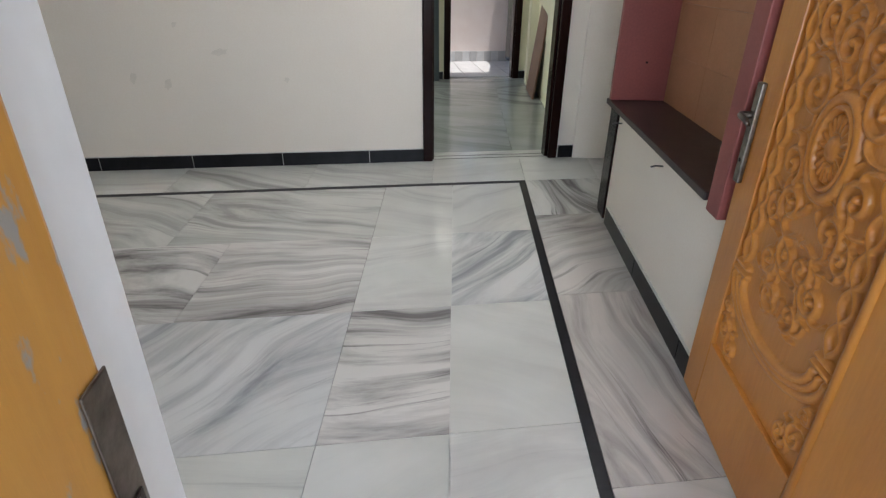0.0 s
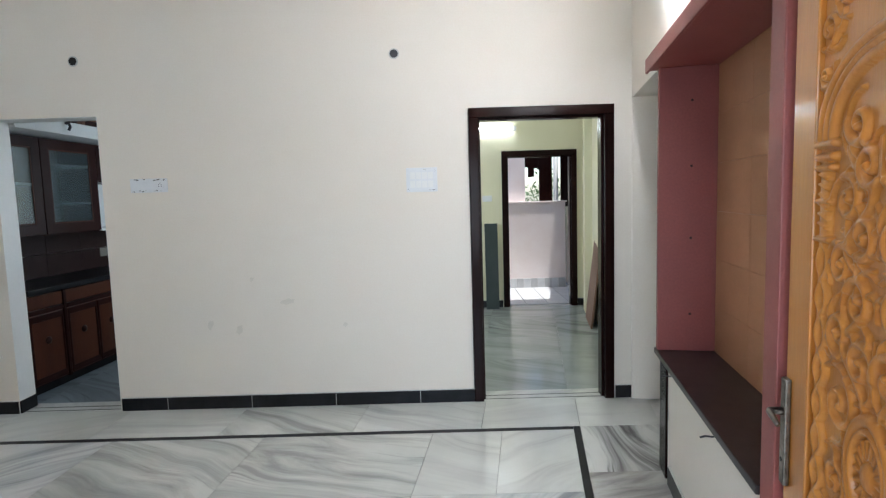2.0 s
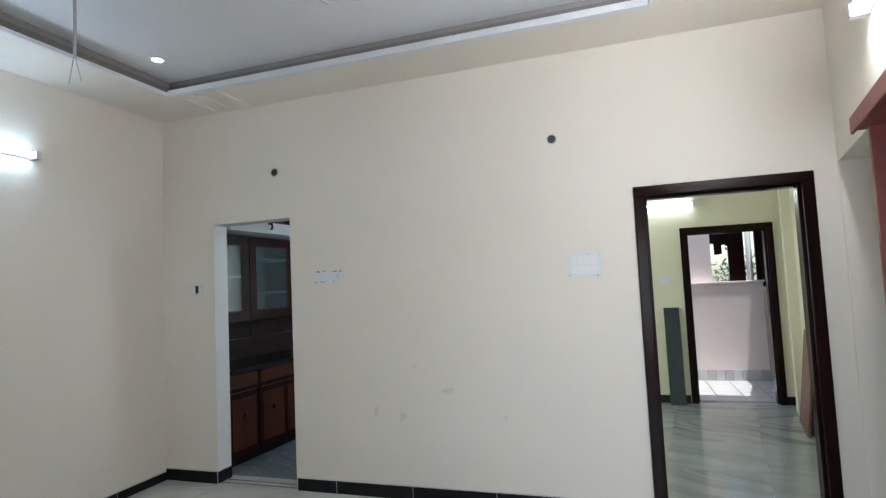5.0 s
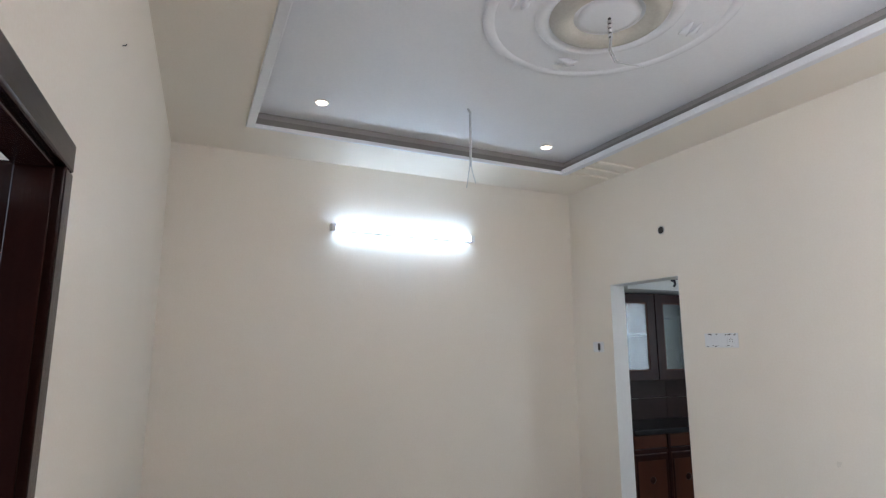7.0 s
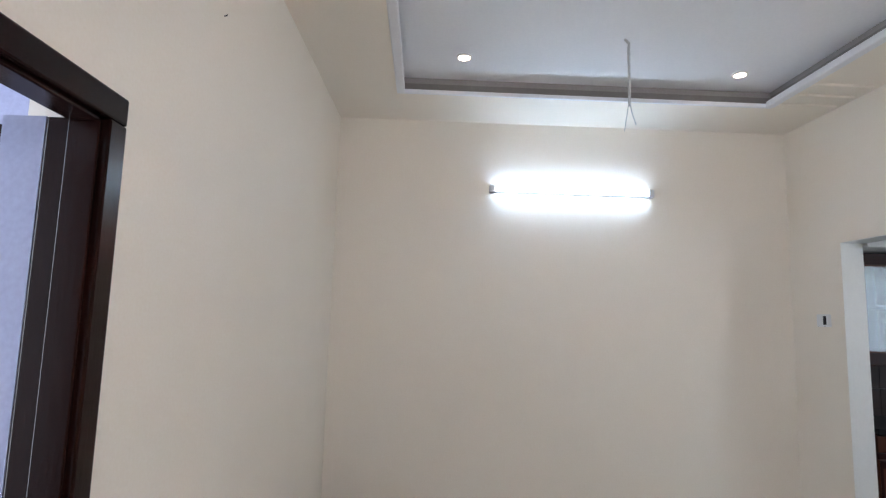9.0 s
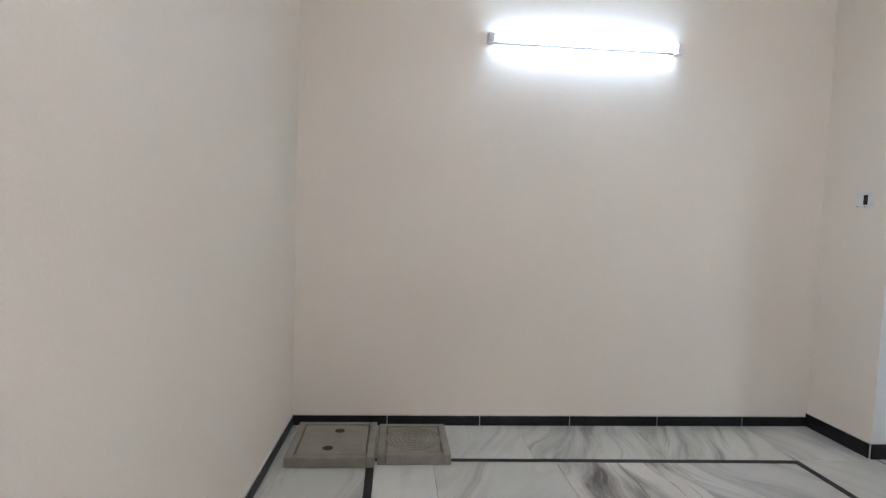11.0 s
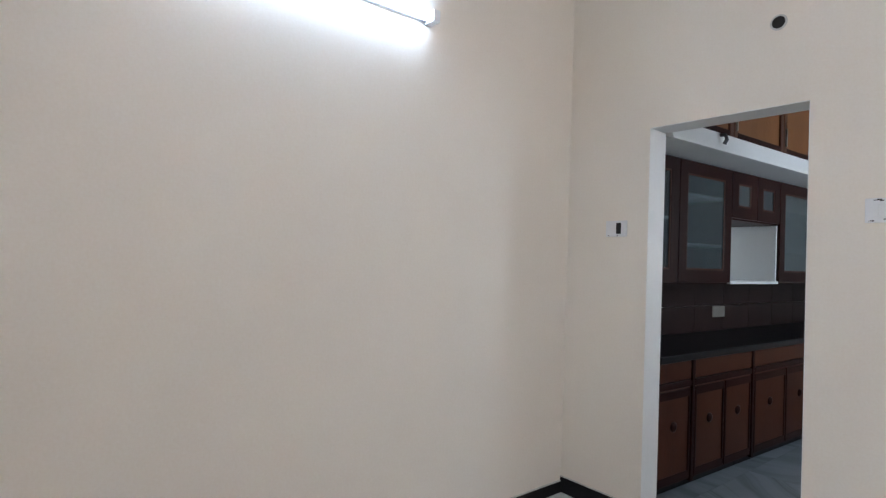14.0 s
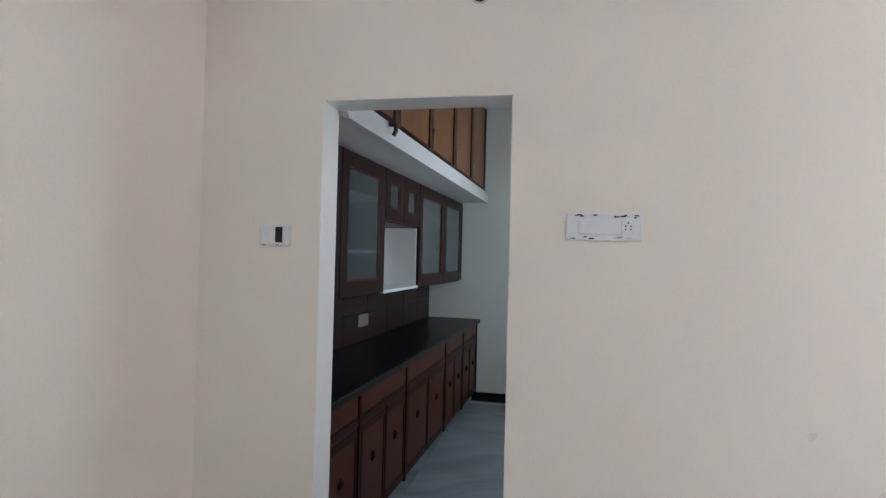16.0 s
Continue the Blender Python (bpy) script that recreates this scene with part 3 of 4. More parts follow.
def carved_door():
    hx, hy, ex, ey = 4.325, -3.60, 4.560, -2.552
    W, H, T = math.hypot(ex - hx, ey - hy), 2.06, 0.032
    ang = math.degrees(math.atan2(ey - hy, ex - hx)) - 90
    leaf = empty("entrance_door", "carved varnished teak entrance door leaf, standing open", "door", pose(hx, hy, 0.012, 0, 0, ang))
    x0 = 0.0                                            # carved face looks towards local -x
    pa, pb, za, zb = 0.440, W - 0.122, 0.245, H - 0.125
    mid = (pa + pb) / 2
    half = (pb - pa) / 2
    part("stile", soft_boxes(0.004, (x0, x0 + T, pb, W, 0, H)), M_TEAK, leaf)
    part("stile", soft_boxes(0.004, (x0, x0 + T, 0, pa, 0, H)), M_TEAK, leaf)
    for z0, z1 in ((0, za), (zb, H)):
        part("rail", soft_boxes(0.003, (x0, x0 + T, pa + 0.0005, pb - 0.0005, z0, z1)), M_TEAK, leaf)
    part("panel", boxes((x0 + 0.016, x0 + 0.03, pa + 0.0005, pb - 0.0005, za + 0.001, zb - 0.001)), M_TEAK, leaf)
    # raised bead along the hinge stile
    bm = bmesh.new()
    tube_into(bm, [(x0 + 0.002, pa - 0.018, 0.0), (x0 + 0.002, pa - 0.018, H)], 0.012, 10)
    part("bead", bm, M_TEAK, leaf, smooth=True)
    # carved relief, mirrored about the middle
    step = 0.0028
    ny, nz = int((pb - pa) / step), int((zb - za) / step)
    gy, gz = np.linspace(pa, pb, ny), np.linspace(za, zb, nz)
    relief = np.zeros((ny, nz))

    def raise_at(y, z, r, h):
        a0, a1 = np.searchsorted(gy, (y - r, y + r))
        b0, b1 = np.searchsorted(gz, (z - r, z + r))
        if a1 > a0 and b1 > b0:
            d = ((gy[a0:a1, None] - y) ** 2 + (gz[None, b0:b1] - z) ** 2) / (r * r)
            relief[a0:a1, b0:b1] = np.maximum(relief[a0:a1, b0:b1], h * np.sqrt(np.clip(1 - d, 0, 1)))

    def stroke(pts, r0, r1, h0, h1):
        n = len(pts)
        for i_, ((ya_, zc_), (yb_, zd_)) in enumerate(zip(pts, pts[1:])):
            k_ = max(1, int(math.hypot(yb_ - ya_, zd_ - zc_) / 0.003))
            for q_ in range(k_):
                f = q_ / k_
                g = (i_ + f) / n
                raise_at(ya_ + (yb_ - ya_) * f, zc_ + (zd_ - zc_) * f, r0 + (r1 - r0) * g, h0 + (h1 - h0) * g)

    def both(pts, *sizes):
        for s_ in (1, -1):
            stroke([(mid + s_ * u_, z_) for u_, z_ in pts], *sizes)

    def scroll(u, z, r, flip, start, leaves=3):
        """One open spiral with a round eye, a long tail and curling leaves off its outer turn."""
        u, wide = u * half / 0.326, 0.0105 if r > 0.04 else 0.008
        line = [(p_[1], p_[2]) for p_ in spiral(u, z, r, 1.3, flip, start, 44)]
        tail = [(u + r * (1 + 0.55 * f_) * math.cos(start - flip * 1.5 * f_), z + r * (1 + 0.55 * f_) * math.sin(start - flip * 1.5 * f_)) for f_ in (1.0, 0.8, 0.6, 0.4, 0.2, 0.0)]
        tail = [(max(q_[0], 0.004), q_[1]) for q_ in tail]
        both(tail + line, 0.006, wide * 0.72, 0.009, 0.013)
        both(line[:30], wide, wide * 0.8, 0.013, 0.013)
        both([line[-1], (line[-1][0] + 0.001, line[-1][1])], 0.011 if r > 0.04 else 0.009, 0.009, 0.016, 0.016)
        for k_ in range(leaves):
            a = start + flip * (0.3 + 1.0 * k_)
            leaf_ = [(max(0.0, u + r * (0.98 + 0.62 * f_) * math.cos(a + flip * 0.8 * f_ * f_)), z + r * (0.98 + 0.62 * f_) * math.sin(a + flip * 0.8 * f_ * f_)) for f_ in (0, 0.25, 0.5, 0.75, 1.0)]
            both(leaf_, 0.009, 0.003, 0.012, 0.006)

    # chain of rings up both sides
    ch = half - 0.042
    for s_ in (-1, 1):
        for ph in (0, math.pi):
            stroke([(mid + s_ * ch + 0.023 * math.sin(2 * math.pi * q_ / 24 + ph), 0.56 + 0.80 * q_ / 120) for q_ in range(121)], 0.0085, 0.0085, 0.012, 0.012)
    # small columns with banded capitals
    for s_ in (-1, 1):
        yc = mid + s_ * ch
        stroke([(yc, 1.375), (yc, 1.52)], 0.024, 0.024, 0.012, 0.012)
        for q_ in range(6):
            stroke([(yc - 0.018, 1.392 + 0.021 * q_), (yc + 0.018, 1.404 + 0.021 * q_)], 0.005, 0.005, 0.016, 0.016)
        for z_, w_, r_ in ((1.368, 0.030, 0.008), (1.450, 0.030, 0.007), (1.522, 0.032, 0.009), (1.545, 0.036, 0.010), (1.572, 0.040, 0.010)):
            stroke([(yc - w_, z_), (yc + w_, z_)], r_, r_, 0.017, 0.017)
        for z_, w_, r_ in ((0.545, 0.032, 0.009), (0.522, 0.036, 0.009)):
            stroke([(yc - w_, z_), (yc + w_, z_)], r_, r_, 0.015, 0.015)
    # three-banded arch above and the hanging arch below
    for rr, w_ in ((half - 0.012, 0.013), (half - 0.040, 0.010), (half - 0.066, 0.013)):
        arc = [math.pi * q_ / 40 for q_ in range(41)]
        stroke([(mid + rr * math.cos(a), 1.585 + 0.72 * rr * math.sin(a)) for a in arc], w_, w_, 0.015, 0.015)
        stroke([(mid + rr * math.cos(a), 0.505 - 0.50 * rr * math.sin(a)) for a in arc], w_, w_, 0.015, 0.015)
    # oval flower medallion
    mz, mr, mh = 0.935, 0.076, 0.108
    for q_, w_ in ((1.0, 0.014), (0.80, 0.007)):
        stroke([(mid + mr * q_ * math.cos(a), mz + mh * q_ * math.sin(a)) for a in [2 * math.pi * k_ / 60 for k_ in range(61)]], w_, w_, 0.016, 0.016)
    for k_ in range(18):
        a = 2 * math.pi * k_ / 18
        stroke([(mid + mr * f_ * math.cos(a), mz + mh * f_ * math.sin(a)) for f_ in (0.36, 0.5, 0.66)], 0.006, 0.008, 0.009, 0.011)
    raise_at(mid, mz, 0.030, 0.015)
    # the scrolls of the field, of the foot and of the corners over the arch
    for u, z, r, fl, st in ((0.155, 1.035, 0.062, 1, 2.0), (0.165, 0.865, 0.050, -1, 4.0), (0.105, 0.775, 0.050, 1, 5.5), (0.185, 0.745, 0.036, -1, 1.0),
                            (0.060, 1.135, 0.052, -1, 3.4), (0.170, 1.180, 0.050, 1, 4.6), (0.085, 1.255, 0.050, 1, 0.4), (0.165, 1.320, 0.046, -1, 2.4),
                            (0.070, 1.385, 0.046, -1, 5.2), (0.150, 1.455, 0.050, 1, 1.2), (0.055, 1.520, 0.044, 1, 3.9), (0.110, 1.600, 0.044, -1, 0.2),
                            (0.045, 0.665, 0.042, -1, 0.9), (0.130, 0.625, 0.044, 1, 2.9), (0.060, 0.545, 0.040, 1, 4.4)):
        scroll(u, z, r, fl, st)
    for u, z, r, fl, st in ((0.275, 0.330, 0.034, 1, 1.6), (0.205, 0.300, 0.030, -1, 0.2), (0.290, 0.400, 0.020, -1, 2.2),
                            (0.275, 1.810, 0.038, -1, 4.7), (0.200, 1.865, 0.032, 1, 6.0), (0.285, 1.715, 0.024, 1, 4.0), (0.120, 1.890, 0.026, -1, 5.5)):
        scroll(u, z, r, fl, st, 2)
    # winding stems that join the scrolls
    both([(0.02 + 0.075 * (0.5 - 0.5 * math.cos(q_ / 40 * 4 * math.pi)), 0.52 + 0.28 * q_ / 40) for q_ in range(41)], 0.009, 0.009, 0.010, 0.010)
    both([(0.03 + 0.09 * (0.5 - 0.5 * math.cos(q_ / 40 * 5 * math.pi)), 1.06 + 0.50 * q_ / 40) for q_ in range(41)], 0.009, 0.009, 0.010, 0.010)
    relief *= 1.05
    relief[0, :] = relief[-1, :] = relief[:, 0] = relief[:, -1] = 0
    verts = [(x0 + 0.0145 - relief[i, k], gy[i], gz[k]) for i in range(ny) for k in range(nz)]
    faces = [(i * nz + k, i * nz + k + 1, (i + 1) * nz + k + 1, (i + 1) * nz + k) for i in range(ny - 1) for k in range(nz - 1)]
    me = bpy.data.meshes.new("carving")
    me.from_pydata(verts, [], faces)
    me.materials.append(M_TEAK)
    for f in me.polygons:
        f.use_smooth = True
    cv = new("carving", me)
    cv.parent = leaf
    tagged(cv, "deep scroll carving with leaves")
    plate = part("handle_plate", soft_boxes(0.004, (x0 - 0.015, x0, W - 0.040, W - 0.008, 0.735, 1.01)), M_TARN, leaf, "tarnished steel handle plate")
    bm = bmesh.new()
    tube_into(bm, [(x0 - 0.006, W - 0.025, 0.925), (x0 - 0.045, W - 0.025, 0.925), (x0 - 0.046, W - 0.030, 0.925), (x0 - 0.047, W - 0.055, 0.922), (x0 - 0.045, W - 0.085, 0.912)], [0.010, 0.009, 0.009, 0.008, 0.006], 10)
    part("handle", bm, M_TARN, plate, "steel lever handle", smooth=True)
    part("keyhole", lathe([(0.006, 0), (0.006, 0.001)], 12, 'X', (x0 - 0.0165, W - 0.025, 0.80)), M_HOLE, plate)
    return leaf


carved_door()


# ---- lamps ----
def tube_light(name, m, label, glowing):
    t = empty(name, label, "tube light", m)
    part("batten", soft_boxes(0.004, (-0.62, 0.62, -0.026, 0, -0.018, 0.024)), M_PLAST, t)
    for s in (-1, 1):
        part("end_cap", soft_boxes(0.004, (s * 0.625 - 0.02, s * 0.625 + 0.02, -0.075, -0.001, -0.028, 0.030)), M_PLAST, t)
    part("tube", lathe([(0.010, -0.604), (0.0155, -0.596), (0.0155, 0.596), (0.010, 0.604)], 20, 'X', (0, -0.056, 0)), glowing, t, "glowing white tube", smooth=True)
    return t


tube_light("tube_light", pose(0, -1.755, 2.545, 0, 0, 90), "lit white tube light on the cream wall", M_TUBE)
tube_light("tube_light", RW @ pose(0, -1.75, 2.6, 0, 0, -90), "lit white tube light above the display niche", M_TUBE3)
tube_light("tube_light", pose(4.02, 3.40, 2.37), "lit white tube light on the bedroom wall", M_TUBE2)
for x, y in ((0.875, -2.677), (0.80, -0.83)):
    sp = empty("ceiling_spot", "lit recessed spot light in the white ceiling", "spot light", pose(x, y, TRAY), group="ceiling spots")
    part("rim", lathe([(0.052, 0), (0.052, -0.006), (0.040, -0.010), (0.038, -0.002)], 28), M_PLAST, sp, smooth=True)
    part("lens", lathe([(0.037, -0.003), (0.036, -0.009), (0.02, -0.010)], 24), M_SPOT, sp, "warm glowing lens", smooth=True)


def ceiling_rose():
    r = empty("ceiling_rose", "white plaster ceiling rose with a fan hook", "ceiling rose", pose(2.43, -1.61, TRAY))

    def ring(ra, rb, h, w=10):
        bm = bmesh.new()
        n = 56
        prev = None
        first = None
        for i in range(n):
            a = 2 * math.pi * i / n
            col = []
            for k in range(w + 1):
                f = k / w
                rr = ra + (rb - ra) * f
                z = -h * math.sin(math.pi * f) ** 0.7 if 0 < k < w else 0.001
                col.append(bm.verts.new((rr * math.cos(a), rr * math.sin(a), z)))
            if prev:
                for k in range(w):
                    bm.faces.new((prev[k], prev[k + 1], col[k + 1], col[k]))
            else:
                first = col
            prev = col
        for k in range(w):
            bm.faces.new((prev[k], prev[k + 1], first[k + 1], first[k]))
        return bm

    part("inner_ring", ring(0.17, 0.29, 0.035), M_BEIGE, r, smooth=True)
    part("middle_ring", ring(0.295, 0.36, 0.02), M_CEIL, r, smooth=True)
    part("outer_ring", ring(0.56, 0.62, 0.012), M_CEIL, r, smooth=True)
    part("centre", lathe([(0.15, 0.001), (0.15, -0.006), (0.12, -0.014), (0.03, -0.016)], 40), M_CEIL, r, smooth=True)
    for k in range(4):
        a = math.pi / 4 + k * math.pi / 2 + 0.6
        bm = bmesh.new()
        for j, w_ in ((0, 0.02), (1, 0.012)):
            rr = 0.44 + 0.05 * j
            tube_into(bm, [(rr * math.cos(a - 0.13), rr * math.sin(a - 0.13), -0.002), (rr * math.cos(a), rr * math.sin(a), -0.012), (rr * math.cos(a + 0.13), rr * math.sin(a + 0.13), -0.002)], [0.004, w_, 0.004], 8)
        part("leaf_ornament", bm, M_CEIL, r, smooth=True)
    bm = bmesh.new()
    tube_into(bm, [(0, 0, -0.01), (0, 0, -0.12)], 0.008, 8)
    part("hook_rod", bm, M_DKSTEEL, r, "dark rod wrapped in tape")
    for k in range(4):
        part("tape", lathe([(0.011, -0.03 - 0.024 * k), (0.012, -0.036 - 0.024 * k), (0.011, -0.043 - 0.024 * k)], 10), M_GREYPL, r)
    for dx, tip in ((0.0, (0.10, 0.10, -0.30)), (0.012, (0.03, 0.02, -0.26))):
        bm = bmesh.new()
        tube_into(bm, [(dx, 0, -0.11), (dx - 0.015, 0.0, -0.18), (dx + 0.005, 0.01, -0.25), tip], 0.0035, 6)
        part("wire", bm, M_GREYPL, r, smooth=True)
    return r


ceiling_rose()
cab_ = empty("ceiling_cable", "grey cable hanging from the tray ceiling", "cable", pose(0.03, 0.02, 0))
bm = bmesh.new()
tube_into(bm, [(1.16, -1.77, TRAY - 0.004), (1.13, -1.735, TRAY - 0.012), (1.125, -1.735, TRAY - 0.04), (1.125, -1.735, TRAY - 0.40)], 0.008, 8)
part("cable", bm, M_GREYPL, cab_, smooth=True)
for s in (-1, 1):
    bm = bmesh.new()
    tube_into(bm, [(1.125, -1.735, TRAY - 0.36), (1.125, -1.735 + s * 0.012, TRAY - 0.43), (1.12, -1.735 + s * (0.03 if s < 0 else 0.04), TRAY - (0.55 if s < 0 else 0.51))], 0.0028, 6)
    part("wire_end", bm, M_GREYPL, cab_, smooth=True)


# ---- switch boards and holes on the far wall ----
def switch_board(x, z, w, h, label, plate, holes, seed, y=0.0):
    random.seed(seed)
    s = empty("switch_board", label, "switch board", pose(x, y, z))
    part("box", soft_boxes(0.003, (-w / 2, w / 2, -0.008, 0, -h / 2, h / 2)), M_PLAST, s)
    a, b, c, d = plate
    part("plate", soft_boxes(0.002, (a, b, -0.014, -0.0085, c, d)), M_PLAST, s)
    for i in range(holes):
        u = random.uniform(-w / 2 + 0.01, w / 2 - 0.01)
        v = random.choice((-1, 1)) * random.uniform(h * 0.34, h * 0.44)
        part("chip", boxes((u - random.uniform(0.004, 0.012), u + 0.006, -0.0088, -0.0082, v - 0.002, v + random.uniform(0.001, 0.004))), M_HOLE if i % 3 else M_JOINT, s)
    return s


big_board = switch_board(1.614, 1.642, 0.265, 0.098, "white switch board plate with chipped edges", (-0.088, 0.055, -0.026, 0.024), 22, 3)
part("socket", soft_boxes(0.002, (0.060, 0.105, -0.0125, -0.0085, -0.024, 0.024)), M_PLAST, big_board)
for u, v in ((0.074, -0.008), (0.091, -0.008), (0.074, 0.004), (0.091, 0.004), (0.0825, 0.015)):
    part("pin_hole", lathe([(0.0030, -0.0127), (0.0030, -0.0132)], 8, 'Y', (u, 0, v)), M_HOLE, big_board)
square_board = switch_board(3.55, 1.626, 0.22, 0.17, "white square switch board with empty switch slots", (-0.095, 0.095, -0.07, 0.07), 16, 5)
for k in range(4):
    for j in range(2):
        part("switch_slot", soft_boxes(0.001, (-0.082 + 0.042 * k, -0.046 + 0.042 * k, -0.0155, -0.0142, -0.055 + 0.062 * j, -0.008 + 0.062 * j)), M_WHITE, square_board)
sw = switch_board(0.340, 1.593, 0.135, 0.09, "small white switch box with one open slot", (-0.06, 0.06, -0.038, 0.038), 5, 7)
part("open_slot", boxes((0.005, 0.036, -0.0148, -0.0142, -0.03, 0.032)), M_HOLE, sw)
switch_board(4.27, 1.467, 0.13, 0.08, "white switch plate on the bedroom wall", (-0.055, 0.055, -0.03, 0.03), 0, 8, 3.40)
for x, z, mm in ((1.148, 2.515, M_HOLE), (3.384, 2.50, M_DKSTEEL)):
    hb = empty("wall_hole", "open round conduit hole in the cream wall", "wall hole", pose(x, 0, z), group="conduit holes")
    part("rim", lathe([(0.036, 0.0), (0.034, -0.003), (0.029, -0.003)], 24, 'Y'), M_JOINT, hb)
    part("pipe_mouth", lathe([(0.028, -0.0032), (0.027, -0.0042), (0.015, -0.0042)], 20, 'Y'), mm, hb)
nail = bmesh.new()
tube_into(nail, [(2.3, -3.65, 2.618), (2.3, -3.638, 2.62), (2.3, -3.636, 2.626)], 0.0022)
solid("wall_nail", nail, M_DKSTEEL, "bent dark nail in the cream wall", "nail")


# ---- drain covers ----
def drain_cover(x0, x1, y0, y1, rings):
    d = empty("drain_cover", "grey resin drain cover lying on the marble floor", "drain cover", pose((x0 + x1) / 2, (y0 + y1) / 2, 0), group="drain covers")
    w, l = (x1 - x0) / 2, (y1 - y0) / 2
    part("frame", soft_boxes(0.006, (-w, w, -l, -l + 0.045, 0, 0.06), (-w, w, l - 0.045, l, 0, 0.06), (-w, -w + 0.045, -l + 0.045, l - 0.045, 0, 0.06), (w - 0.045, w, -l + 0.045, l - 0.045, 0, 0.06)), M_DRAIN, d)
    lid = part("lid", soft_boxes(0.005, (-w + 0.052, w - 0.052, -l + 0.052, l - 0.052, 0.005, 0.057)), M_DRAIN, d)
    if rings:
        bm = bmesh.new()
        for k in range(6):
            r = 0.03 + 0.025 * k
            tube_into(bm, [(r * math.cos(a), r * 1.05 * math.sin(a), 0.057) for a in [2 * math.pi * i / 32 for i in range(33)]], 0.005, 6)
        part("ring_pattern", bm, M_DRAIN, lid, smooth=True)
    else:
        for y in (-0.12, 0.10):
            part("lift_slot", lathe([(0.03, 0.0572), (0.03, 0.0582), (0.02, 0.0582)], 18, 'Z', (-0.12 if y > 0 else 0.13, y * 0.2, 0)), M_HOLE, lid)
    return d


drain_cover(0.10, 0.625, -3.52, -3.03, False)
drain_cover(0.13, 0.59, -3.015, -2.60, True)


# ---- kitchen ----
solid("wall_kitchen_left", boxes((-0.75, -0.601, WT, 3.95, 0, 3.3)), M_KIT, "pale painted kitchen wall", "wall", "structure", KW)
solid("wall_kitchen_back", boxes((-0.4, 2.4, 3.80, 3.97, 0, 3.3)), M_KIT, "pale painted kitchen wall", "wall", "structure")
# this wall's opening is added to let the kitchen fill lamp in
solid("wall_kitchen_right", boxes((2.2, 2.35, WT, 1.35, 0, 3.3), (2.2, 2.35, 2.65, 3.80, 0, 3.3), (2.2, 2.35, 1.35, 2.65, 0, 1.1), (2.2, 2.35, 1.35, 2.65, 2.3, 3.3)),
      M_KIT, "pale painted kitchen wall with added light opening", "wall", "structure")
solid("ceiling_kitchen", boxes((-0.4, 2.4, WT, 3.97, 3.12, 3.25)), M_CEIL, "white kitchen ceiling", "ceiling", "structure")
skirting("baseboard_kitchen", pose(0.65, 3.80, 0), 1.54)


def ring_frame(x0, x1, a, b, z0, z1, w, h):
    """A rectangular frame in one piece, standing in the y-z plane."""
    bm = bmesh.new()
    loops = []
    for x in (x0, x1):
        for i in (0, 1):
            loops.append([bm.verts.new((x, y, z)) for y, z in ((a + i * w, z0 + i * h), (b - i * w, z0 + i * h), (b - i * w, z1 - i * h), (a + i * w, z1 - i * h))])
    for p, q in ((loops[0], loops[1]), (loops[2], loops[3]), (loops[0], loops[2]), (loops[1], loops[3])):
        for k in range(4):
            bm.faces.new((p[k], p[(k + 1) % 4], q[(k + 1) % 4], q[k]))
    bmesh.ops.recalc_face_normals(bm, faces=list(bm.faces))
    bmesh.ops.bevel(bm, geom=list(bm.edges), offset=0.003, segments=2, profile=0.5, affect='EDGES')
    return bm


def local_empty(name, label, category, group=""):
    return empty(name, label, category, KW, group=group)


counter = local_empty("kitchen_counter", "black granite kitchen worktop", "worktop")
part("worktop", soft_boxes(0.004, (-0.60, -0.012, 0.20, 3.76, 0.845, 0.875)), M_BLACK, counter)
part("front_edge", soft_boxes(0.004, (-0.011, 0.006, 0.20, 3.76, 0.835, 0.876)), M_BLACK, counter, "rounded black granite front edge")
splash = local_empty("kitchen_backsplash", "dark brown tiled backsplash", "backsplash")
for i in range(8):
    for j in range(2):
        part("tile", soft_boxes(0.002, (-0.215 - 0.36, -0.20 - 0.36, 0.21 + 0.443 * i, 0.650 + 0.443 * i, 0.876 + 0.207 * j, 1.08 + 0.207 * j)), M_SPLASH, splash)
sk_ = empty("kitchen_socket", "dull grey socket plate on the dark tiles", "socket", KW)
part("plate", soft_boxes(0.002, (-0.559, -0.551, 1.80, 1.99, 0.985, 1.075)), M_DRAIN, sk_)

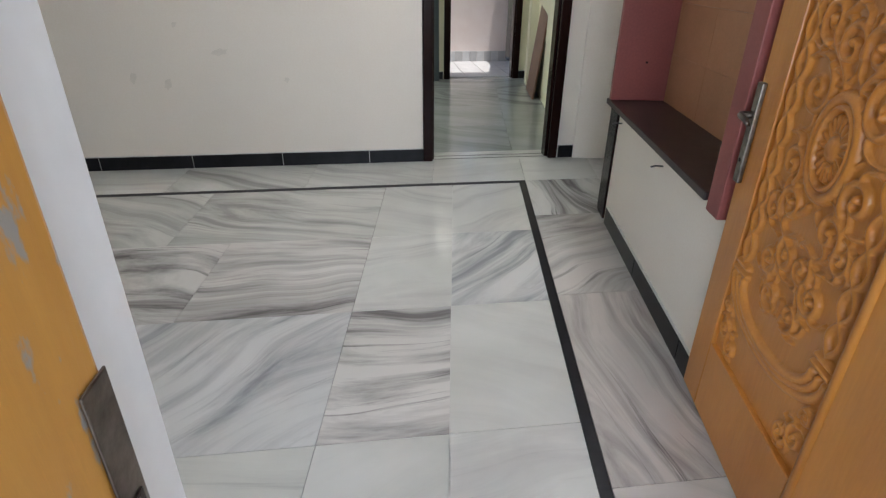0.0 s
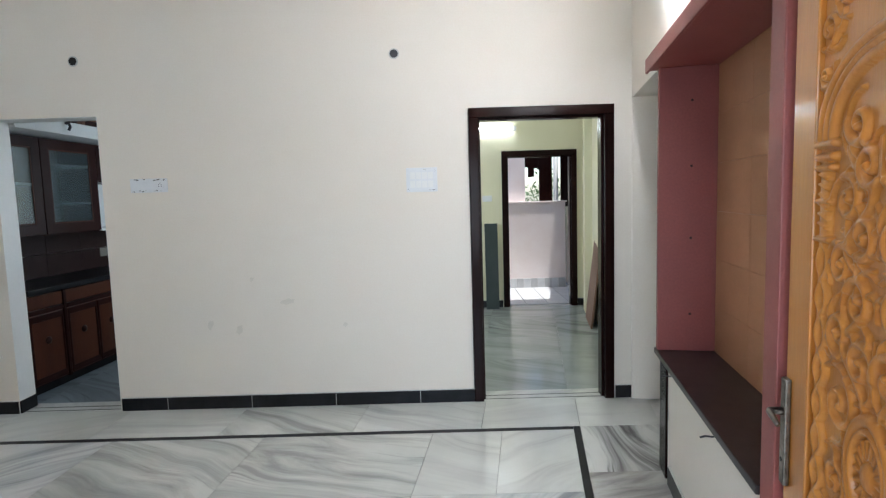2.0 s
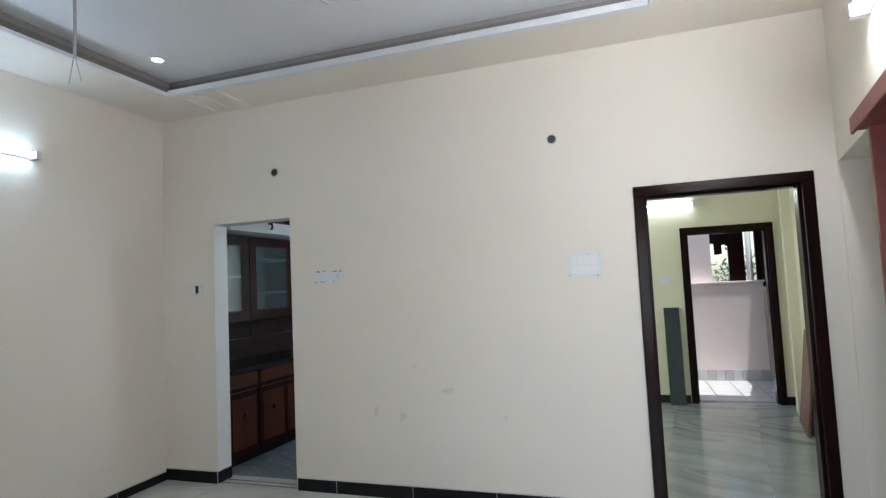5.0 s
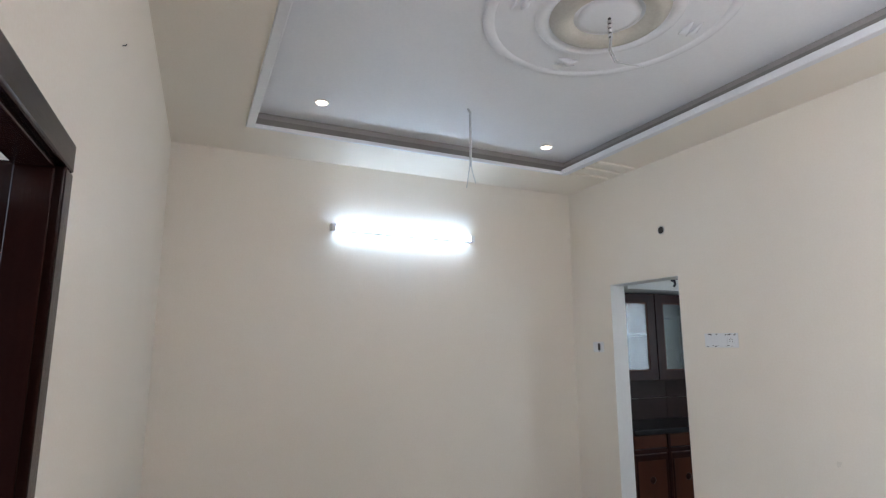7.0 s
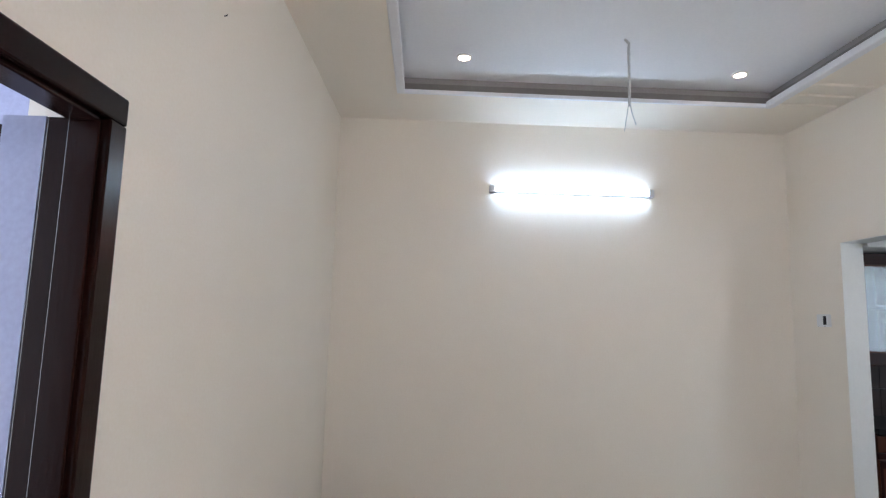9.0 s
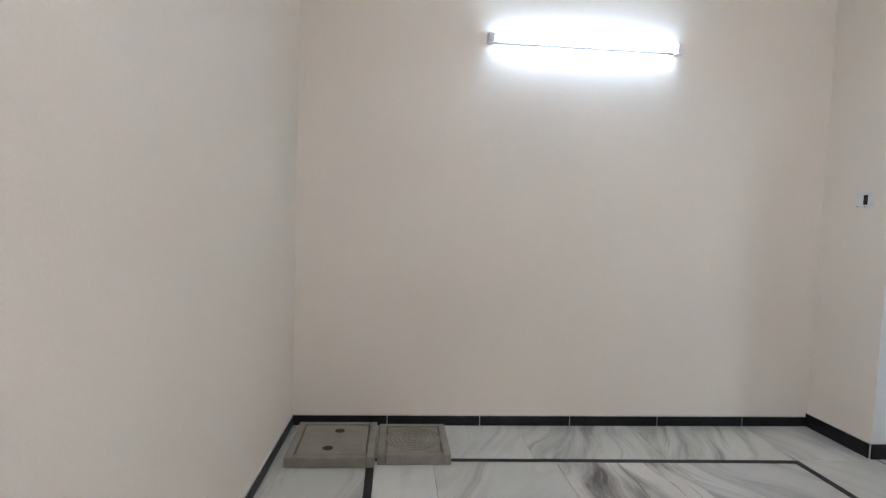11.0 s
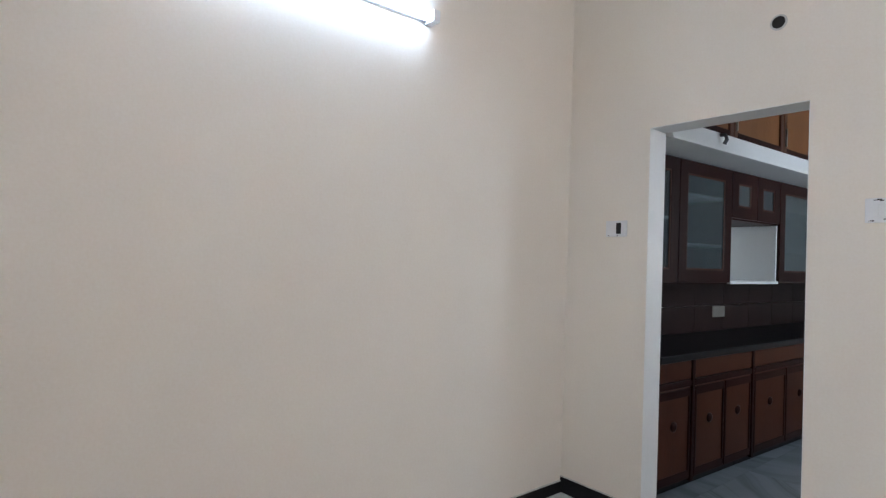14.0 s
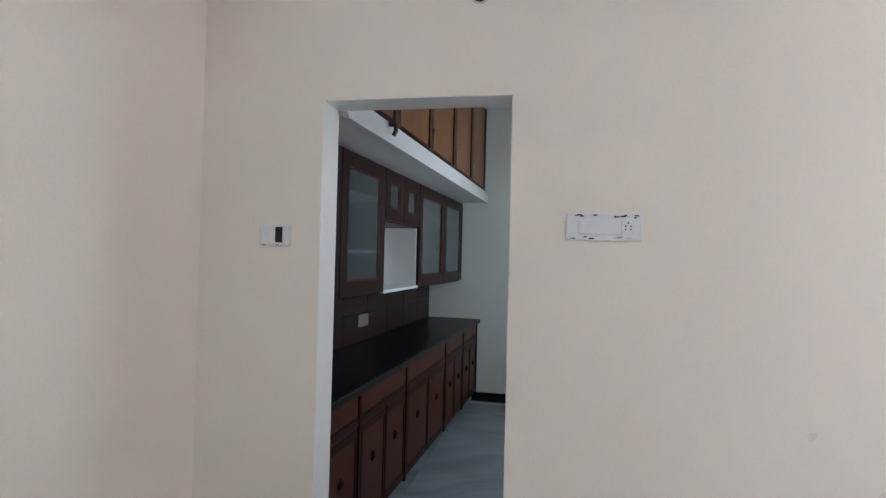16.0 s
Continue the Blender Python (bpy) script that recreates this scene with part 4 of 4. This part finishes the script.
ys = [0.21, 0.61, 1.37, 2.40, 3.08, 3.75]
for k, (a, b) in enumerate(zip(ys, ys[1:])):
    u = local_empty("base_cabinet", "dark brown wooden kitchen base cabinet under the worktop", "cabinet", "base cabinets")
    part("body", boxes((-0.58, -0.05, a + 0.002, b - 0.002, 0.10, 0.833)), M_KWOOD, u)
    part("plinth", boxes((-0.55, -0.15, a + 0.002, b - 0.002, 0.0, 0.10)), M_BLACK, u)
    part("side_stile", soft_boxes(0.003, (-0.049, -0.018, b - 0.034, b - 0.003, 0.10, 0.83)), M_KWOOD, u)
    part("drawer", soft_boxes(0.004, (-0.049, -0.026, a + 0.004, b - 0.038, 0.715, 0.825)), M_KPANEL, u)
    part("middle_rail", soft_boxes(0.003, (-0.049, -0.020, a + 0.004, b - 0.038, 0.672, 0.710)), M_KWOOD, u)
    n = 2 if b - a > 0.5 else 1
    for q in range(n):
        c, e = a + 0.004 + (b - a - 0.042) * q / n, a + 0.004 + (b - a - 0.042) * (q + 1) / n - 0.003
        dd = part("door", soft_boxes(0.004, (-0.049, -0.028, c, e, 0.115, 0.668)), M_KPANEL, u)
        part("border", ring_frame(-0.0285, -0.022, c + 0.004, e - 0.004, 0.12, 0.663, 0.020, 0.050), M_KWOOD, dd)
        part("rosette", lathe([(0.030, -0.028), (0.030, -0.022), (0.022, -0.017), (0.010, -0.012)], 18, 'X', (0, (c + e) / 2, 0.45)), M_KWOOD, dd, smooth=True)


def glass_door(u, a, b, z0, z1, stile=0.09, rail=0.085):
    x0, x1 = FACE - 0.022, FACE
    d = part("door", ring_frame(x0, x1, a, b, z0, z1, stile, rail), M_KWOOD, u)
    part("glass_bead", ring_frame(x0 + 0.013, x1 - 0.003, a + stile - 0.001, b - stile + 0.001, z0 + rail - 0.001, z1 - rail + 0.001, 0.012, 0.012), M_KPANEL, d)
    part("pane", boxes((x0 + 0.008, x0 + 0.012, a + stile - 0.005, b - stile + 0.005, z0 + rail - 0.005, z1 - rail + 0.005)), M_GLASS, d, "frosted glass pane")
    return d


def upper(a, b, z0, z1, label, shelves, doors):
    """Wall cabinet between a and b along the run, with white shelves and framed glass doors."""
    u = local_empty("wall_cabinet", label, "cabinet", "wall cabinets")
    part("side", boxes((BACK, FACE - 0.024, a, a + 0.018, z0, z1)), M_KWOOD, u)
    part("side", boxes((BACK, FACE - 0.024, b - 0.018, b, z0, z1)), M_KWOOD, u)
    part("back", boxes((BACK - 0.012, BACK, a, b, z0, z1)), M_WHITE, u)
    part("bottom", boxes((BACK, FACE - 0.024, a + 0.018, b - 0.018, z0, z0 + 0.018)), M_KWOOD, u)
    part("top", boxes((BACK, FACE - 0.024, a + 0.018, b - 0.018, z1 - 0.018, z1)), M_KWOOD, u)
    for z in shelves:
        part("shelf", boxes((BACK + 0.001, FACE - 0.05, a + 0.019, b - 0.019, z, z + 0.018)), M_WHITE, u)
    for c, e in doors:
        glass_door(u, c + 0.003, e - 0.003, z0 + 0.012, z1 - 0.004)
    return u


BACK, FACE = -0.585, -0.205
upper(0.21, 0.697, 1.275, 2.10, "dark brown wall cabinet with frosted glass door", (1.70,), ((0.21, 0.697),))
upper(0.70, 1.375, 1.275, 2.10, "dark brown wall cabinet with frosted glass door", (1.535, 1.875), ((0.70, 1.375),))
upper(1.378, 2.145, 1.745, 2.10, "short dark brown wall cabinet with two frosted panes", (), ((1.378, 1.76), (1.76, 2.145)))
upper(2.148, 3.74, 1.275, 2.10, "dark brown wall cabinet with two frosted glass doors", (1.535, 1.875), ((2.148, 2.95), (2.95, 3.74)))
nb = local_empty("open_shelf", "open white niche under the short wall cabinet", "shelf")
part("back", boxes((BACK - 0.012, BACK, 1.378, 2.145, 1.275, 1.742)), M_WHITE, nb)
part("bottom", soft_boxes(0.002, (BACK + 0.001, FACE - 0.002, 1.38, 2.143, 1.275, 1.296)), M_WHITE, nb)
part("side", boxes((BACK + 0.001, FACE - 0.02, 2.130, 2.144, 1.297, 1.742)), M_WHITE, nb)
part("side", boxes((BACK + 0.001, FACE - 0.02, 1.380, 1.394, 1.297, 1.742)), M_WHITE, nb)
loft = local_empty("kitchen_loft", "white loft slab over the wall cabinets", "loft")
part("slab", soft_boxes(0.004, (-0.60, 0.062, 0.165, 3.77, 2.112, 2.212)), M_WHITE, loft)
part("drip_edge", soft_boxes(0.003, (0.040, 0.066, 0.165, 3.77, 2.104, 2.118)), M_WHITE, loft)
for k in range(5):
    a, e = 0.19 + 0.71 * k, 0.19 + 0.71 * (k + 1)
    s = local_empty("loft_shutter", "orange brown wooden loft shutter above the slab", "shutter", "loft shutters")
    part("panel", soft_boxes(0.003, (0.0, 0.018, a + 0.003, e - 0.003, 2.214, 3.10)), M_LOFT, s)
    for c0, c1 in ((a + 0.003, a + 0.05), (e - 0.05, e - 0.003)):
        part("stile", soft_boxes(0.003, (0.018, 0.032, c0, c1, 2.216, 3.10)), M_LOFTS, s)
    part("bottom_rail", soft_boxes(0.003, (0.018, 0.032, a + 0.051, e - 0.051, 2.216, 2.262)), M_KWOOD, s)
    part("bolt", soft_boxes(0.002, (0.033, 0.043, a + 0.018, a + 0.034, 2.27, 2.40)), M_STEEL, s)
kh = bmesh.new()
tube_into(kh, [(0.585, 0.67, 2.20), (0.632, 0.67, 2.195), (0.640, 0.67, 2.165), (0.625, 0.67, 2.14)], 0.012)
solid("slab_clamp", kh, M_DKSTEEL, "dark clamp on the loft slab edge", "clamp")

# ---- bedroom beyond the dark door frame ----
solid("wall_bedroom_back", boxes((2.3, 4.47, 3.40, 3.55, 0, 3.3), (4.47, 5.456, 3.40, 3.55, 2.08, 3.3), (5.456, 6.3, 3.40, 3.55, 0, 3.3)), M_BED, "pale yellow bedroom wall with balcony door", "wall", "structure")
BR = pose(5.06, WT, 0, 0, 0, -9.7)
solid("wall_bedroom_right", boxes((0, 0.15, 0.0, 3.3, 0, 3.3)), M_BED, "pale yellow bedroom wall", "wall", "structure", BR)
solid("bedroom_pilaster", boxes((-0.09, 0, 2.75, 3.0, 0, 3.2)), M_BED, "pale yellow pilaster", "wall", "structure", BR)
# the gap in this wall is added so the bedroom fill lamp shines through
solid("wall_bedroom_left", boxes((2.4, 2.5, WT, 1.2, 0, 3.3), (2.4, 2.5, 2.4, 3.4, 0, 3.3), (2.4, 2.5, 1.2, 2.4, 0, 1.0), (2.4, 2.5, 1.2, 2.4, 2.2, 3.3)), M_BED, "pale yellow bedroom wall with added light opening", "wall", "structure")
solid("ceiling_bedroom", boxes((2.4, 6.3, WT, 3.55, 3.1, 3.25)), M_CEIL, "white bedroom ceiling", "ceiling", "structure")
skirting("baseboard_bedroom", pose(2.5, 3.40, 0), 1.96)
skirting("baseboard_bedroom_corner", pose(5.46, 3.40, 0), 0.3)
bd = empty("balcony_door", "dark brown wooden balcony door leaf, standing open", "door", pose(5.388, 3.40, 0.01, 0, 0, 77))
part("leaf", soft_boxes(0.004, (0.16, 0.96, 0.0, 0.035, 0, 1.98)), M_BROWN, bd)
part("handle", soft_boxes(0.004, (0.86, 0.90, -0.03, 0.0, 0.92, 1.06)), M_STEEL, bd, "steel door handle")
part("bolt", soft_boxes(0.003, (0.82, 0.84, -0.015, 0.0, 1.6, 1.9)), M_STEEL, bd)
gb = solid("leaning_board", soft_boxes(0.003, (0, 0.17, 0, 0.03, 0, 1.14)), M_GREENB, "dark green board leaning on the bedroom wall", "board", m=pose(4.225, 3.26, 0, -5.0, 0, 0))
for k, (dy, h, w) in enumerate(((0.0, 1.62, 0.62), (0.30, 1.35, 0.62))):
    solid("plywood_sheet", soft_boxes(0.002, (0, 0.018, 0, w, 0, h)), M_PLY, "brown plywood sheet leaning on the bedroom wall", "plywood", m=pose(5.285 + 0.10 * k, 2.06 + dy, 0, 0, 6.5, -9), group="plywood sheets")

# ---- balcony ----
balc = empty("balcony_floor", "pale patterned balcony floor tiles", "floor", kind="structure")
part("bed", boxes((3.6, 6.4, 3.55, 5.1, -0.05, -0.012)), M_JOINT, balc)
for i in range(9):
    for j in range(5):
        part("tile", soft_boxes(0.002, (3.6 + 0.3 * i + 0.004, 3.896 + 0.3 * i, 3.56 + 0.27 * j + 0.004, 3.826 + 0.27 * j, -0.012, 0.0)), M_BTILE, balc)
par = empty("balcony_parapet", "pale pink plastered balcony parapet with tile skirting", "parapet", kind="structure")
part("wall", soft_boxes(0.006, (3.6, 5.64, 4.92, 5.05, 0, 1.37)), M_PARA, par)
part("coping", soft_boxes(0.004, (3.6, 5.66, 4.90, 5.07, 1.371, 1.395)), M_PARA, par)
for i in range(18):
    part("skirting_tile", soft_boxes(0.002, (3.6 + 0.113 * i, 3.709 + 0.113 * i, 4.905, 4.9195, 0, 0.15)), M_GREYPL if i % 2 else M_BTILE, par)
solid("balcony_pillar", boxes((4.30, 5.02, 5.06, 5.25, 0, 3.0)), M_PARA, "pale mauve plastered balcony pillar", "pillar", "structure")
solid("balcony_end_wall", boxes((5.70, 5.85, 3.56, 5.3, 0, 3.0)), M_BROWN, "dark balcony end screen", "wall", "structure")
solid("balcony_end_wall", boxes((3.45, 3.58, 3.56, 5.3, 0, 3.0)), M_PARA, "plastered balcony end wall", "wall", "structure")
solid("balcony_screen", boxes((5.25, 5.46, 5.06, 5.10, 1.3, 2.8)), M_BROWN, "dark wooden balcony shutter", "shutter")
solid("balcony_pipe", lathe([(0.04, 0), (0.04, 2.75)], 16, 'Z', (5.53, 5.12, 0)), M_WHITE, "pale vertical drain pipe", "pipe", smooth=True)
solid("balcony_screen", boxes((5.60, 5.70, 5.06, 5.10, 1.3, 2.8)), M_BROWN, "dark wooden balcony shutter", "shutter")
aw = empty("awning", "dark torn awning under the balcony roof", "awning")
random.seed(2)
for k in range(6):
    part("flap", soft_boxes(0.003, (4.98 + 0.05 * k, 5.035 + 0.05 * k, 5.13, 5.15, 1.80 + random.uniform(-0.02, 0.16), 2.75)), M_BROWN, aw)

# ---- outdoors ----
solid("ground", boxes((-60, 60, -60, 60, -3.2, -3.1)), M_GROUND, "bare earth around the house", "ground", "structure")


def tree(x, y, z, h, seed):
    random.seed(seed)
    t = empty("tree", "green leafy tree beyond the balcony", "tree", pose(x, y, z))
    bm = bmesh.new()
    tube_into(bm, [(0, 0, 0), (0.05, 0, h * 0.3), (0.0, 0.05, h * 0.55), (0.08, 0, h * 0.8)], [0.14, 0.11, 0.08, 0.03], 8)
    tips = []
    for k in range(9):
        a = k * 2.4
        b0 = Vector((0.02, 0.02, h * (0.4 + 0.05 * k)))
        tip = b0 + Vector((math.cos(a) * random.uniform(0.6, 1.1), math.sin(a) * random.uniform(0.6, 1.1), random.uniform(0.4, 0.9)))
        tube_into(bm, [b0, (b0 + tip) / 2 + Vector((0, 0, 0.1)), tip], [0.05, 0.03, 0.012], 6)
        tips.append(tip)
    part("trunk", bm, M_BARK, t, smooth=True)
    bm = bmesh.new()
    for i in range(900):
        c = random.choice(tips) + Vector([random.gauss(0, 0.32) for _ in range(3)])
        u = Vector([random.gauss(0, 1) for _ in range(3)]).normalized() * 0.09
        v = u.orthogonal().normalized() * 0.035
        q = [bm.verts.new(c - u), bm.verts.new(c + v), bm.verts.new(c + u), bm.verts.new(c - v)]
        bm.faces.new(q)
    part("crown", bm, M_LEAF, t)
    return t


tree(6.6, 12.0, -3.1, 5.0, 3)

# ---- porch room outside the entrance ----
solid("wall_porch_left", boxes((1.7, 1.85, -5.9, -3.88, 0, 3.2)), M_LILAC, "lilac porch wall", "wall", "structure")
solid("wall_porch_right", boxes((4.9, 5.05, -5.9, -3.88, 0, 3.2)), M_WHITE, "white porch wall", "wall", "structure")
solid("ceiling_porch", boxes((1.7, 5.05, -5.9, -3.88, 2.75, 2.9)), M_LILAC, "lilac porch ceiling", "ceiling", "structure")
rk = empty("shelf_rack", "dark brown open shelf rack with white shelves", "shelf rack", pose(2.42, -4.42, 0))
part("back", boxes((-0.30, -0.28, -0.48, 0.48, 0, 2.05)), M_BROWN, rk)
for y in (-0.48, 0.46):
    part("side", boxes((-0.28, 0.28, y, y + 0.02, 0, 2.05)), M_BROWN, rk)
for z in (0.1, 0.62, 1.14, 1.66):
    part("shelf", soft_boxes(0.003, (-0.28, 0.28, -0.459, 0.459, z, z + 0.045)), M_WHITE, rk)
part("top", boxes((-0.28, 0.28, -0.459, 0.459, 2.02, 2.05)), M_BROWN, rk)
part("drawer_front", soft_boxes(0.003, (0.2, 0.22, -0.455, 0.455, 1.79, 1.86)), M_KPANEL, rk)
